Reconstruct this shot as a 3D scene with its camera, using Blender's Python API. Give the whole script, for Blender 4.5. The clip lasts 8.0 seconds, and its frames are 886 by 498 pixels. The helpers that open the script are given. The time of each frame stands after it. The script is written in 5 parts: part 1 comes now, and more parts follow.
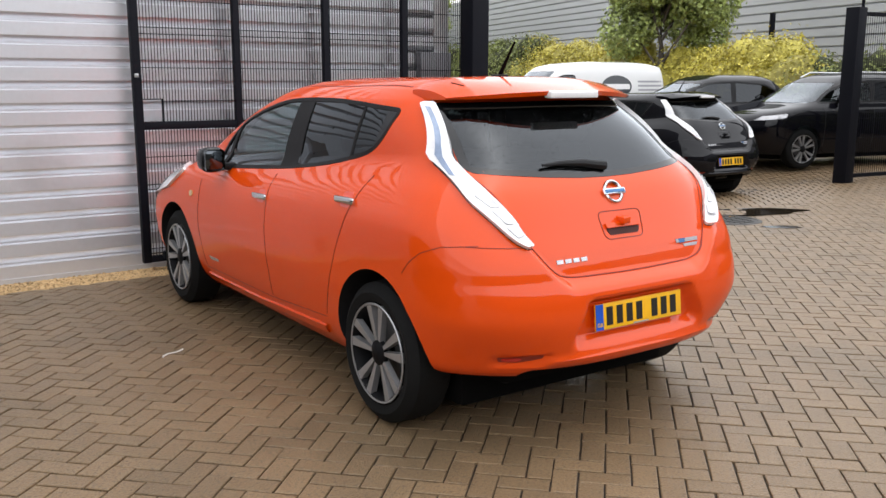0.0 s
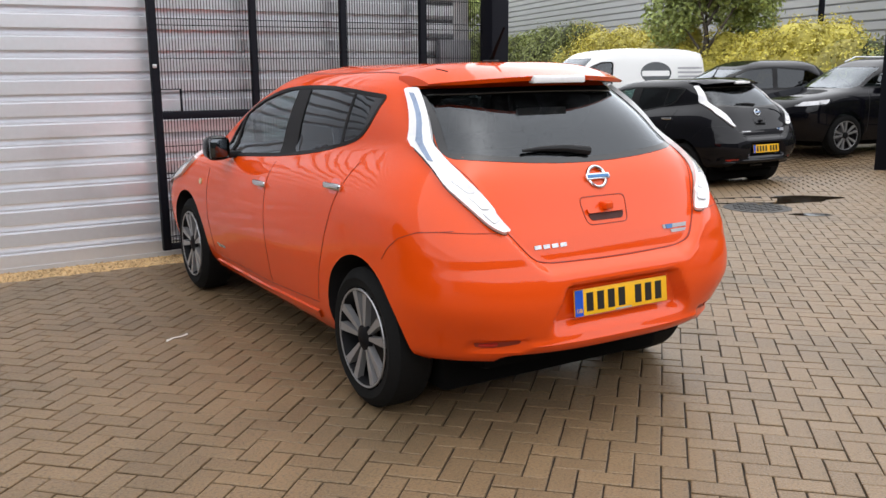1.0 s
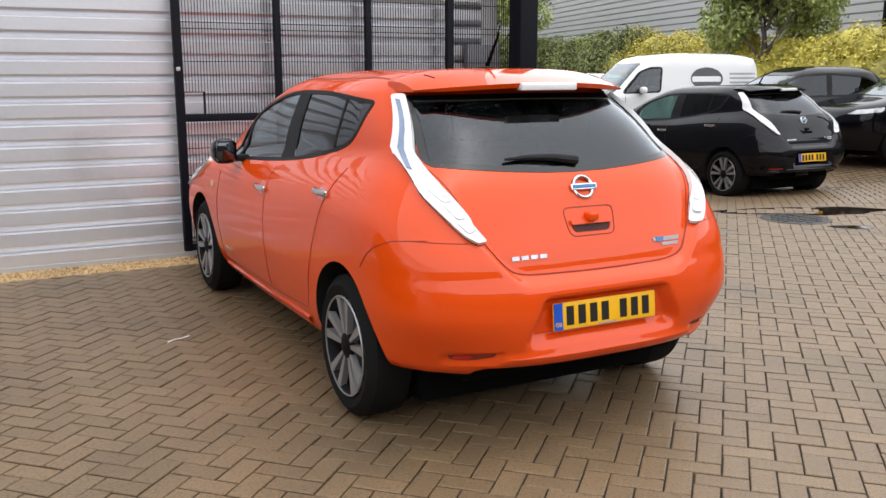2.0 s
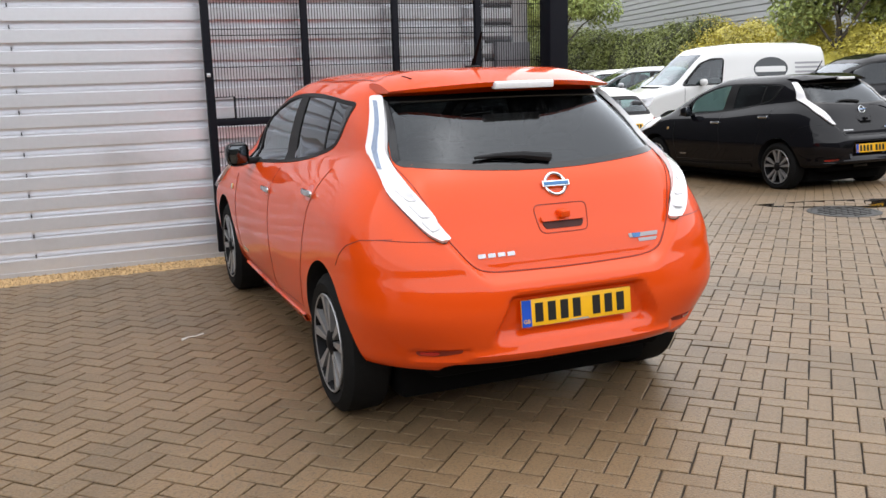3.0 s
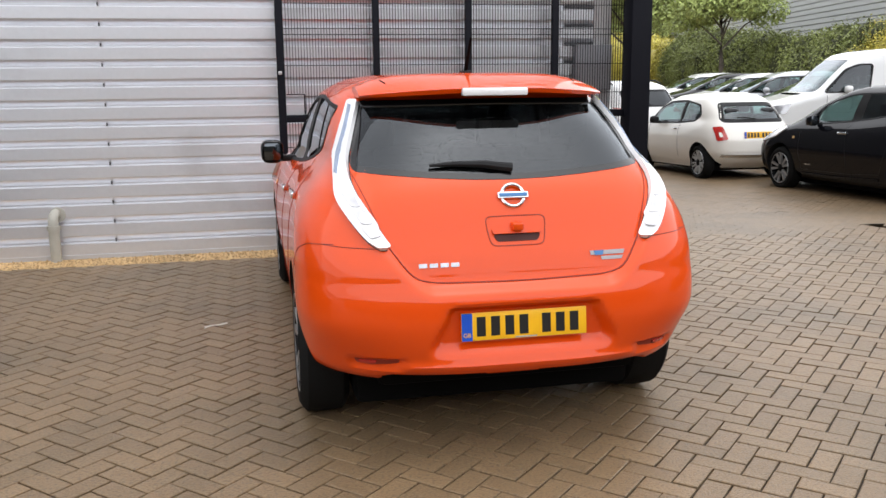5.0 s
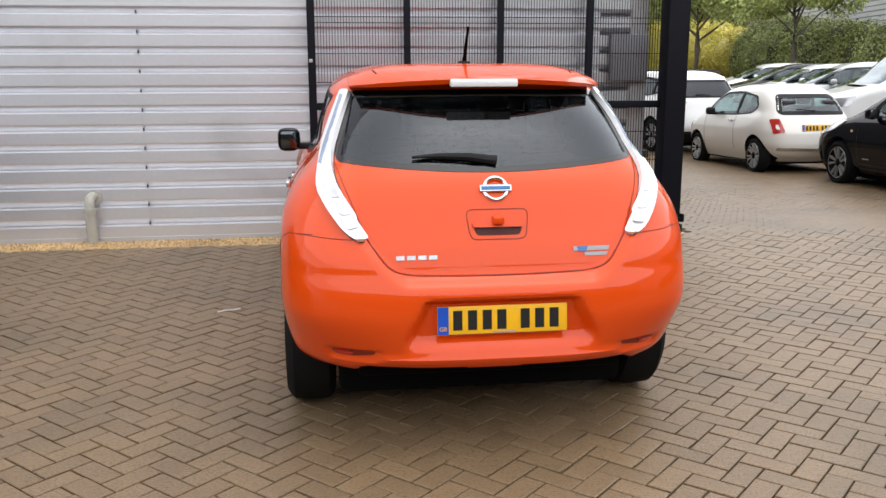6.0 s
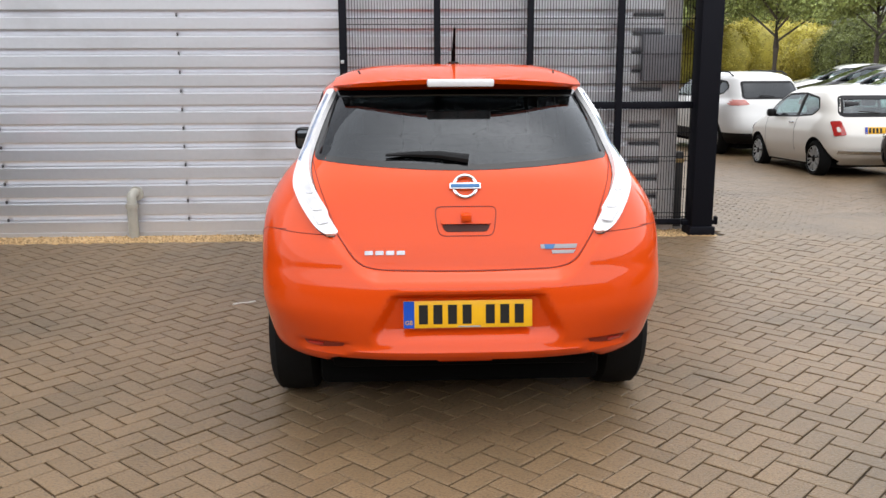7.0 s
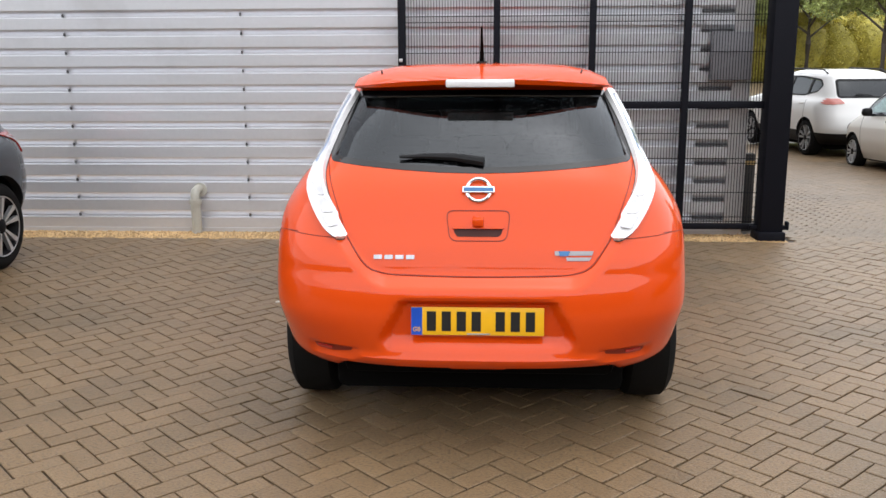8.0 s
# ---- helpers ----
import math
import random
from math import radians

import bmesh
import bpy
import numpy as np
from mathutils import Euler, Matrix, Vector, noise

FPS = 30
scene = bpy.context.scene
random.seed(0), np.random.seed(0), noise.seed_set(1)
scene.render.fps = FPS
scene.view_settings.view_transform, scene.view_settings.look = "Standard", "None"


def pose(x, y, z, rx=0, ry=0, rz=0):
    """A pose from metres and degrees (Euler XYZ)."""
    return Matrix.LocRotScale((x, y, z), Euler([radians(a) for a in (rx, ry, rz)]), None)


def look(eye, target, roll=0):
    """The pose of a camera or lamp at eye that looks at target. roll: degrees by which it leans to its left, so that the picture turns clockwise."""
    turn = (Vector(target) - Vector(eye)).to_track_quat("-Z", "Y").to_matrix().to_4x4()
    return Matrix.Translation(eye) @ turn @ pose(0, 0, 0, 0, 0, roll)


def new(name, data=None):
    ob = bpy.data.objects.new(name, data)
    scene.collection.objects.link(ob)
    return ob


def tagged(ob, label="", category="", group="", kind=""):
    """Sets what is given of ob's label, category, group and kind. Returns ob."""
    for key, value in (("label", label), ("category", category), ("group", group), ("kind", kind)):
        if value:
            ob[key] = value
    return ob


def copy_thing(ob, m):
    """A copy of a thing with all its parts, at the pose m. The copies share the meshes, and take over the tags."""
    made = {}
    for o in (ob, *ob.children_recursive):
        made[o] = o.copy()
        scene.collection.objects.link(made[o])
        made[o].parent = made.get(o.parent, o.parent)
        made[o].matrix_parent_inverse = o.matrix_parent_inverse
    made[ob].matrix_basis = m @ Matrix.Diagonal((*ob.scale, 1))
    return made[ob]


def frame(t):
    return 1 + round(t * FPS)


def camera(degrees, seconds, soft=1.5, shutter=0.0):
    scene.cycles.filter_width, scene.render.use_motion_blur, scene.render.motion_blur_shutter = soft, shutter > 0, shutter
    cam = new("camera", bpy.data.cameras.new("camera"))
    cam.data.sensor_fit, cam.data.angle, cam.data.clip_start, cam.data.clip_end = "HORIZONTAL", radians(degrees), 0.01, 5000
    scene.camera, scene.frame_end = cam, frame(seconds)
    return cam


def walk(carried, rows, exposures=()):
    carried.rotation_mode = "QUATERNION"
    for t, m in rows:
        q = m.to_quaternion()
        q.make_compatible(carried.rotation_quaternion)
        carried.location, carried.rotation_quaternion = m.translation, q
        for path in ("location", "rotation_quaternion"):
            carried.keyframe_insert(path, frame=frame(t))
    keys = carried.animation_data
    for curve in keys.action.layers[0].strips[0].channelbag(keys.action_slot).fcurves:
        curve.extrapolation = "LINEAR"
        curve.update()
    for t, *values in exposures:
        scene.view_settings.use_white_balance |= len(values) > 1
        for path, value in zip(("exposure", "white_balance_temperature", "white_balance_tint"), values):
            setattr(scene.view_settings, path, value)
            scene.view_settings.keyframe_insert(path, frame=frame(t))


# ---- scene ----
cam = camera(52.8, 8.0)
PATH = [
    (0, (-2.8, -2.536, 1.525), (-1.685, -0.917, 1.154), 0.1),
    (0.2, (-2.76, -2.59, 1.525), (-1.675, -0.947, 1.15), -0.1),
    (0.5, (-2.7, -2.671, 1.524), (-1.68, -0.992, 1.147), -0.3),
    (0.7, (-2.645, -2.687, 1.518), (-1.646, -1.009, 1.135), -0.4),
    (1, (-2.562, -2.71, 1.509), (-1.544, -1.034, 1.116), -0.5),
    (1.2, (-2.496, -2.719, 1.513), (-1.48, -1.03, 1.124), -0.5),
    (1.5, (-2.396, -2.733, 1.519), (-1.427, -1.025, 1.138), -0.4),
    (1.7, (-2.34, -2.746, 1.519), (-1.394, -1.026, 1.135), -0.1),
    (2.8, (-1.936, -3.044, 1.527), (-1.167, -1.239, 1.14), -1.6),
    (3, (-1.86, -3.051, 1.526), (-1.116, -1.235, 1.138), -1.7),
    (3.2, (-1.776, -3.052, 1.528), (-1.04, -1.226, 1.165), -1.1),
    (3.5, (-1.65, -3.053, 1.53), (-0.958, -1.212, 1.165), -0.2),
    (3.7, (-1.586, -3.079, 1.534), (-0.935, -1.226, 1.177), -0.2),
    (4, (-1.491, -3.118, 1.541), (-0.893, -1.248, 1.159), -0.3),
    (4.2, (-1.38, -3.143, 1.54), (-0.834, -1.257, 1.159), -0.9),
    (5.3, (-0.928, -3.27, 1.549), (-0.562, -1.343, 1.159), 0.4),
    (5.5, (-0.857, -3.274, 1.56), (-0.523, -1.342, 1.163), 0.9),
    (5.8, (-0.754, -3.277, 1.557), (-0.46, -1.34, 1.151), 0.3),
    (6, (-0.686, -3.279, 1.555), (-0.424, -1.339, 1.143), -0.1),
    (6.3, (-0.549, -3.354, 1.563), (-0.345, -1.407, 1.148), -0.2),
    (6.5, (-0.457, -3.404, 1.568), (-0.293, -1.453, 1.159), -0.2),
    (6.8, (-0.341, -3.406, 1.558), (-0.229, -1.452, 1.145), -0.2),
    (7, (-0.264, -3.407, 1.551), (-0.171, -1.451, 1.142), -0.2),
    (7.2, (-0.184, -3.375, 1.554), (-0.109, -1.418, 1.152), 0),
    (7.5, (-0.064, -3.327, 1.558), (-0.06, -1.368, 1.152), 0.3),
    (7.7, (-0.013, -3.321, 1.559), (-0.074, -1.364, 1.152), 0.1),
    (8, (0.063, -3.311, 1.561), (-0.051, -1.358, 1.147), -0.3),
]
walk(cam, [(t, look(eye, target, roll)) for t, eye, target, roll in PATH])

# ---- sky, sun ----
world = bpy.data.worlds.new("world")
scene.world = world
world.use_nodes = True
wn = world.node_tree.nodes
wl = world.node_tree.links
sky = wn.new("ShaderNodeTexSky")
sky.sky_type = "NISHITA"
sky.sun_disc = False
sky.sun_elevation = radians(80)
sky.sun_rotation = radians(108)
sky.air_density, sky.dust_density, sky.ozone_density = 1.0, 1.0, 1.0
hue = wn.new("ShaderNodeHueSaturation")
hue.inputs["Saturation"].default_value = 0.12
wl.new(sky.outputs[0], hue.inputs["Color"])
wl.new(hue.outputs[0], wn["Background"].inputs[0])
wn["Background"].inputs[1].default_value = 0.15
sun = new("sun", bpy.data.lights.new("sun", "SUN"))
sun.data.energy, sun.data.angle, sun.data.color = 1.5, radians(158), (0.985, 0.99, 1.03)
sun.matrix_world = look((1.8, -0.6, 11.0), (0, 0, 0))
scene.view_settings.exposure = 1.02


# ---- materials ----
def material(name, color, rough=0.5, metal=0.0, vary=0.12, grain=40.0, bump=0.0, big=1.5, coat=0.0, island=False, per_object=False, dirt=None, spec=0.5):
    """A surface with variation at two scales: fine grain and broad stains."""
    m = bpy.data.materials.new(name)
    m.use_nodes = True
    n, l = m.node_tree.nodes, m.node_tree.links
    p = n["Principled BSDF"]
    p.inputs["Roughness"].default_value, p.inputs["Metallic"].default_value = rough, metal
    p.inputs["Coat Weight"].default_value, p.inputs["Coat Roughness"].default_value = coat, 0.03
    p.inputs["Specular IOR Level"].default_value = spec
    tc = n.new("ShaderNodeTexCoord")
    fine, broad = n.new("ShaderNodeTexNoise"), n.new("ShaderNodeTexNoise")
    fine.inputs["Scale"].default_value, fine.inputs["Detail"].default_value = grain, 4
    broad.inputs["Scale"].default_value, broad.inputs["Detail"].default_value = big, 3
    for t in (fine, broad):
        l.new(tc.outputs["Object"], t.inputs["Vector"])
    add = n.new("ShaderNodeMath")
    add.operation = "ADD"
    l.new(fine.outputs[0], add.inputs[0])
    l.new(broad.outputs[0], add.inputs[1])
    amount = add.outputs[0]
    if island or per_object:
        src = n.new("ShaderNodeNewGeometry").outputs["Random Per Island"] if island else n.new("ShaderNodeObjectInfo").outputs["Random"]
        k = n.new("ShaderNodeMath")
        k.operation = "MULTIPLY_ADD"
        l.new(src, k.inputs[0])
        k.inputs[1].default_value = 1.0
        l.new(amount, k.inputs[2])
        amount = k.outputs[0]
    ramp = n.new("ShaderNodeMapRange")
    hi = 1.5 if (island or per_object) else 1.0
    ramp.inputs["From Min"].default_value, ramp.inputs["From Max"].default_value = hi - 0.75, hi + 0.75
    ramp.inputs["To Min"].default_value, ramp.inputs["To Max"].default_value = 1 - vary * 1.5, 1 + vary * 1.5
    l.new(amount, ramp.inputs["Value"])
    mul = n.new("ShaderNodeVectorMath")
    mul.operation = "SCALE"
    mul.inputs[0].default_value = color
    l.new(ramp.outputs[0], mul.inputs["Scale"])
    out = mul.outputs[0]
    for dirt in ([dirt] if dirt and not isinstance(dirt, list) else dirt or []):
        mix = n.new("ShaderNodeMix")
        mix.data_type = "RGBA"
        dn = n.new("ShaderNodeTexNoise")
        dn.inputs["Scale"].default_value, dn.inputs["Detail"].default_value = dirt[1], 6
        l.new(tc.outputs["Object"], dn.inputs["Vector"])
        dr = n.new("ShaderNodeMapRange")
        dr.inputs["From Min"].default_value, dr.inputs["From Max"].default_value = dirt[2], dirt[2] + 0.2
        dr.inputs["To Max"].default_value = dirt[3]
        l.new(dn.outputs[0], dr.inputs["Value"])
        l.new(dr.outputs[0], mix.inputs[0])
        l.new(out, mix.inputs[6])
        mix.inputs[7].default_value = (*dirt[0], 1)
        out = mix.outputs[2]
    l.new(out, p.inputs["Base Color"])
    if bump:
        b = n.new("ShaderNodeBump")
        b.inputs["Strength"].default_value, b.inputs["Distance"].default_value = min(bump, 1.0), 0.004
        l.new(fine.outputs[0], b.inputs["Height"])
        l.new(b.outputs[0], p.inputs["Normal"])
    return m


def paint(name, color, flake=0.0):
    """Car lacquer: a glossy clear coat with faint orange peel over the colour."""
    m = material(name, color, 0.5, flake, 0.03, 220.0, 0.0, 0.8, 1.0, spec=0.15)
    n, l = m.node_tree.nodes, m.node_tree.links
    p = n["Principled BSDF"]
    tc = n.new("ShaderNodeTexCoord")
    peel = n.new("ShaderNodeTexNoise")
    peel.inputs["Scale"].default_value, peel.inputs["Detail"].default_value = 9.0, 1.0
    l.new(tc.outputs["Object"], peel.inputs["Vector"])
    b = n.new("ShaderNodeBump")
    b.inputs["Strength"].default_value, b.inputs["Distance"].default_value = 0.06, 0.01
    l.new(peel.outputs[0], b.inputs["Height"])
    l.new(b.outputs[0], p.inputs["Coat Normal"])
    return m


def glass(name, tint, gloss=0.02, wet=False, base=0.07):
    """A tinted pane: a clear layer that takes the tint, and a mirror layer by Fresnel."""
    m = bpy.data.materials.new(name)
    m.use_nodes = True
    n, l = m.node_tree.nodes, m.node_tree.links
    n.remove(n["Principled BSDF"])
    clear, shine, mix = n.new("ShaderNodeBsdfTransparent"), n.new("ShaderNodeBsdfGlossy"), n.new("ShaderNodeMixShader")
    facing, power, fres = n.new("ShaderNodeLayerWeight"), n.new("ShaderNodeMath"), n.new("ShaderNodeMath")
    clear.inputs[0].default_value = (*tint, 1)
    shine.inputs["Roughness"].default_value = gloss
    shine.inputs["Color"].default_value = (0.90, 0.95, 1.0, 1)
    facing.inputs["Blend"].default_value = 0.5
    power.operation, fres.operation = "POWER", "MULTIPLY_ADD"
    l.new(facing.outputs["Facing"], power.inputs[0])
    power.inputs[1].default_value = 4.5
    l.new(power.outputs[0], fres.inputs[0])
    fres.inputs[1].default_value, fres.inputs[2].default_value = 1 - base, base
    l.new(fres.outputs[0], mix.inputs[0])
    l.new(clear.outputs[0], mix.inputs[1])
    l.new(shine.outputs[0], mix.inputs[2])
    l.new(mix.outputs[0], n["Material Output"].inputs[0])
    if wet:
        tc, v, b = n.new("ShaderNodeTexCoord"), n.new("ShaderNodeTexVoronoi"), n.new("ShaderNodeBump")
        v.inputs["Scale"].default_value = 95
        l.new(tc.outputs["Object"], v.inputs["Vector"])
        r = n.new("ShaderNodeMapRange")
        r.inputs["From Min"].default_value, r.inputs["From Max"].default_value = 0.12, 0.26
        r.inputs["To Min"].default_value, r.inputs["To Max"].default_value = 1.0, 0.0
        l.new(v.outputs["Distance"], r.inputs["Value"])
        l.new(r.outputs[0], b.inputs["Height"])
        b.inputs["Strength"].default_value, b.inputs["Distance"].default_value = 0.5, 0.003
        l.new(b.outputs[0], shine.inputs["Normal"])
    return m


ORANGE = paint("orange_lacquer", (0.69, 0.063, 0.0015))
ORANGE.node_tree.nodes["Principled BSDF"].inputs["Coat Weight"].default_value = 0.8
ORANGE.node_tree.nodes["Principled BSDF"].inputs["Coat Roughness"].default_value = 0.012
ORANGE.node_tree.nodes["Principled BSDF"].inputs["Specular IOR Level"].default_value = 0.05
BLACK_PAINT = paint("black_lacquer", (0.004, 0.004, 0.006))
BLACK_PAINT.node_tree.nodes["Principled BSDF"].inputs["Coat Weight"].default_value = 0.62
BLACK_PAINT.node_tree.nodes["Principled BSDF"].inputs["Specular IOR Level"].default_value = 0.0
WHITE_PAINT = paint("white_lacquer", (0.76, 0.76, 0.75))
CREAM_PAINT = paint("cream_lacquer", (0.86, 0.83, 0.77))
SLATE_PAINT = paint("slate_lacquer", (0.010, 0.016, 0.022))
SILVER_PAINT = paint("silver_lacquer", (0.42, 0.43, 0.45), 0.4)
RED_PAINT = paint("dark_red_lacquer", (0.16, 0.012, 0.02))
TRIM = material("black_plastic", (0.010, 0.010, 0.011), 0.6, 0, 0.2, 120, 0.2, spec=0.25)
GLOSS_BLACK = material("gloss_black", (0.005, 0.005, 0.006), 0.12, 0, 0.1)
RUBBER = material("tyre_rubber", (0.0065, 0.0065, 0.0065), 0.8, 0, 0.25, 60, 0.3, spec=0.15)
DARK_ALLOY = material("dark_alloy", (0.004, 0.004, 0.005), 0.6, 0.0, 0.15, spec=0.15)
CUT_ALLOY = material("machined_alloy", (0.33, 0.33, 0.335), 0.35, 0.6, 0.08, 90)
SILVER_ALLOY = material("silver_alloy", (0.55, 0.56, 0.57), 0.35, 0.8, 0.1, 90)
CHROME = material("chrome", (0.72, 0.74, 0.76), 0.12, 1.0, 0.05)
CABIN = material("grey_cabin_trim", (0.05, 0.05, 0.053), 0.8, 0, 0.2, 80, 0.2)
SEAT_CLOTH = material("seat_cloth", (0.05, 0.05, 0.053), 0.9, 0, 0.25, 150, 0.3)
PRIVACY = glass("privacy_glass", (0.022, 0.023, 0.025), 0.004, base=0.048)
REAR_GLASS = glass("wet_rear_glass", (0.05, 0.052, 0.058), 0.03, True, 0.055)
CLEAR_GLASS = glass("green_tint_glass", (0.38, 0.52, 0.50), 0.005)
LAMP_WHITE = material("clear_lamp_lens", (0.78, 0.78, 0.79), 0.15, 0.0, 0.10, 60, 0.0, 6, 1.0)
LAMP_BLUE = material("blue_tint_lens", (0.24, 0.31, 0.44), 0.12, 0.2, 0.3, 50, 0, 8, 1.0)
LAMP_SILVER = material("lamp_reflector", (0.42, 0.42, 0.43), 0.2, 0.7, 0.35, 35, 0.2, 9, 1.0)
LAMP_CELL = material("lamp_cell", (0.54, 0.54, 0.56), 0.15, 0.3, 0.3, 35, 0.2, 9, 1.0)
LAMP_RED = material("red_lamp_lens", (0.45, 0.015, 0.01), 0.12, 0.0, 0.2, 50, 0, 8, 1.0)
LAMP_PALE = material("pale_red_lens", (0.55, 0.20, 0.17), 0.12, 0.0, 0.3, 20, 0, 8, 1.0)
LAMP_AMBER = material("amber_lens", (0.7, 0.42, 0.16), 0.15, 0, 0.1, 50, 0, 8, 1.0)
PLATE_YELLOW = material("yellow_plate", (0.88, 0.47, 0.010), 0.3, 0, 0.04, 30)
PLATE_BLUE = material("blue_band", (0.01, 0.08, 0.5), 0.3, 0, 0.05)
MATT_BLACK = material("matt_black", (0.004, 0.004, 0.004), 0.9, 0, 0.1, spec=0.05)
INK = material("black_ink", (0.01, 0.01, 0.01), 0.4, 0, 0.1)
STEEL_BLUE = material("steel_blue_badge", (0.05, 0.15, 0.32), 0.25, 0.4, 0.1)
GREY_PRINT = material("grey_print", (0.35, 0.35, 0.37), 0.5, 0, 0.1)
# Red-brown for the shade in the tailgate handle's hollow.
HANDLE_SHADE = material("handle_recess", (0.045, 0.006, 0.003), 0.7, 0, 0.1)
# Dark orange for the shade inside panel gaps and reflector slots.
GAP_SHADE = material("orange_shut_gap", (0.22, 0.019, 0.005), 0.7, 0, 0.1)
LINER = material("dark_liner", (0.014, 0.014, 0.015), 0.85, 0, 0.2, 60, 0.2, spec=0.1)
MIRROR = material("mirror_glass", (0.10, 0.11, 0.12), 0.06, 1.0, 0.05)
# Shaded copy of the orange lacquer, for the hollows behind the door handles.
ORANGE_SHADED = material("orange_recess_lacquer", (0.70, 0.05, 0.004), 0.3, 0, 0.05, 100, 0, 2, 0.8)


# ---- mesh helpers ----
def part(name, bm, mat, parent=None, label="", smooth=True, angle=None):
    """Links a bmesh as one mesh object, under a thing or under a part."""
    me = bpy.data.meshes.new(name)
    bm.to_mesh(me)
    bm.free()
    return part_mesh(name, me, mat, parent, label, smooth, angle)


def part_mesh(name, me, mat, parent=None, label="", smooth=True, angle=None):
    marks = [f.material_index for f in me.polygons] if isinstance(mat, (list, tuple)) else None
    for mm in (mat if isinstance(mat, (list, tuple)) else [mat]):
        me.materials.append(mm)
    if marks:
        me.polygons.foreach_set("material_index", marks)
    if smooth:
        me.shade_smooth()
        me.set_sharp_from_angle(angle=radians(angle or 38))
    ob = new(name, me)
    if parent:
        ob.parent = parent
    if label:
        tagged(ob, label)
    return ob


def thing(name, label, category, group="", kind="", at=None):
    ob = new(name)
    ob.empty_display_size = 0.2
    if at is not None:
        ob.matrix_world = at
    return tagged(ob, label, category, group, kind)


def box(bm, x0, x1, y0, y1, z0, z1, bevel=0.0, seg=2):
    made = bmesh.ops.create_cube(bm, size=1.0, matrix=Matrix.Translation(((x0 + x1) / 2, (y0 + y1) / 2, (z0 + z1) / 2)) @ Matrix.Diagonal((abs(x1 - x0), abs(y1 - y0), abs(z1 - z0), 1)))
    if bevel:
        es = {e for v in made["verts"] for e in v.link_edges}
        bmesh.ops.bevel(bm, geom=list(es), offset=bevel, segments=seg, profile=0.5, affect="EDGES")
    return bm


def boxes(*specs, bevel=0.0):
    bm = bmesh.new()
    for s in specs:
        box(bm, *s, bevel=bevel)
    return bm


def tube(bm, points, radius, sides=10, ends=True, radii=None):
    """A round rod along a line of points."""
    pts = [Vector(p) for p in points]
    rings = []
    for i, p in enumerate(pts):
        d = (pts[min(i + 1, len(pts) - 1)] - pts[max(i - 1, 0)]).normalized()
        side = d.cross(Vector((0, 0, 1)))
        side = side.normalized() if side.length > 1e-4 else Vector((1, 0, 0))
        up = side.cross(d)
        r = radii[i] if radii else radius
        rings.append([bm.verts.new(p + side * (r * math.cos(a)) + up * (r * math.sin(a))) for a in (2 * math.pi * k / sides for k in range(sides))])
    for a, b in zip(rings, rings[1:]):
        for k in range(sides):
            bm.faces.new((a[k], a[(k + 1) % sides], b[(k + 1) % sides], b[k]))
    if ends:
        bm.faces.new(list(reversed(rings[0])))
        bm.faces.new(rings[-1])
    bmesh.ops.recalc_face_normals(bm, faces=bm.faces[:])
    return bm


def lathe(profile, sides=40, axis="x", closed=True):
    """A turned body: profile of (along the axis, radius)."""
    bm = bmesh.new()
    rings = []
    for h, r in profile:
        ring = []
        for k in range(sides):
            a = 2 * math.pi * k / sides
            v = (h, r * math.cos(a), r * math.sin(a)) if axis == "x" else (r * math.cos(a), r * math.sin(a), h)
            ring.append(bm.verts.new(v))
        rings.append(ring)
    for a, b in zip(rings, rings[1:]):
        for k in range(sides):
            bm.faces.new((a[k], a[(k + 1) % sides], b[(k + 1) % sides], b[k]))
    if closed:
        bm.faces.new(rings[0])
        bm.faces.new(rings[-1])
    bmesh.ops.recalc_face_normals(bm, faces=bm.faces[:])
    return bm


def curve(points):
    """A smooth curve through a few (x, y), without overshoot."""
    xs, ys = np.array([p[0] for p in points], float), np.array([p[1] for p in points], float)
    h, d = np.diff(xs), np.diff(ys) / np.diff(xs)
    m = np.zeros(len(xs))
    m[0], m[-1] = d[0], d[-1]
    for i in range(1, len(xs) - 1):
        if d[i - 1] * d[i] > 0:
            a, b = 2 * h[i] + h[i - 1], h[i] + 2 * h[i - 1]
            m[i] = (a + b) / (a / d[i - 1] + b / d[i])

    def at(x):
        x = min(max(x, xs[0]), xs[-1])
        i = min(int(np.searchsorted(xs, x, side="right")) - 1, len(h) - 1)
        t = (x - xs[i]) / h[i]
        return float(ys[i] * (1 + 2 * t) * (1 - t) ** 2 + h[i] * m[i] * t * (1 - t) ** 2 + ys[i + 1] * t * t * (3 - 2 * t) + h[i] * m[i + 1] * t * t * (t - 1))

    return at


def smoothstep(t):
    t = min(max(t, 0.0), 1.0)
    return t * t * (3 - 2 * t)


def rounded(points, radius=0.02, seg=4, closed=True):
    """A polygon with its corners rounded."""
    out, n = [], len(points)
    for i, p in enumerate(points):
        r = radius[i] if isinstance(radius, (list, tuple)) else radius
        if r <= 0 or (not closed and i in (0, n - 1)):
            out.append(tuple(p))
            continue
        p, a, b = Vector(p), Vector(points[i - 1]), Vector(points[(i + 1) % n])
        ra, rb = min(r, (a - p).length * 0.48), min(r, (b - p).length * 0.48)
        s, e = p + (a - p).normalized() * ra, p + (b - p).normalized() * rb
        for k in range(seg + 1):
            t = k / seg
            q = s * (1 - t) ** 2 + p * (2 * t * (1 - t)) + e * t * t
            out.append((q.x, q.y))
    return out


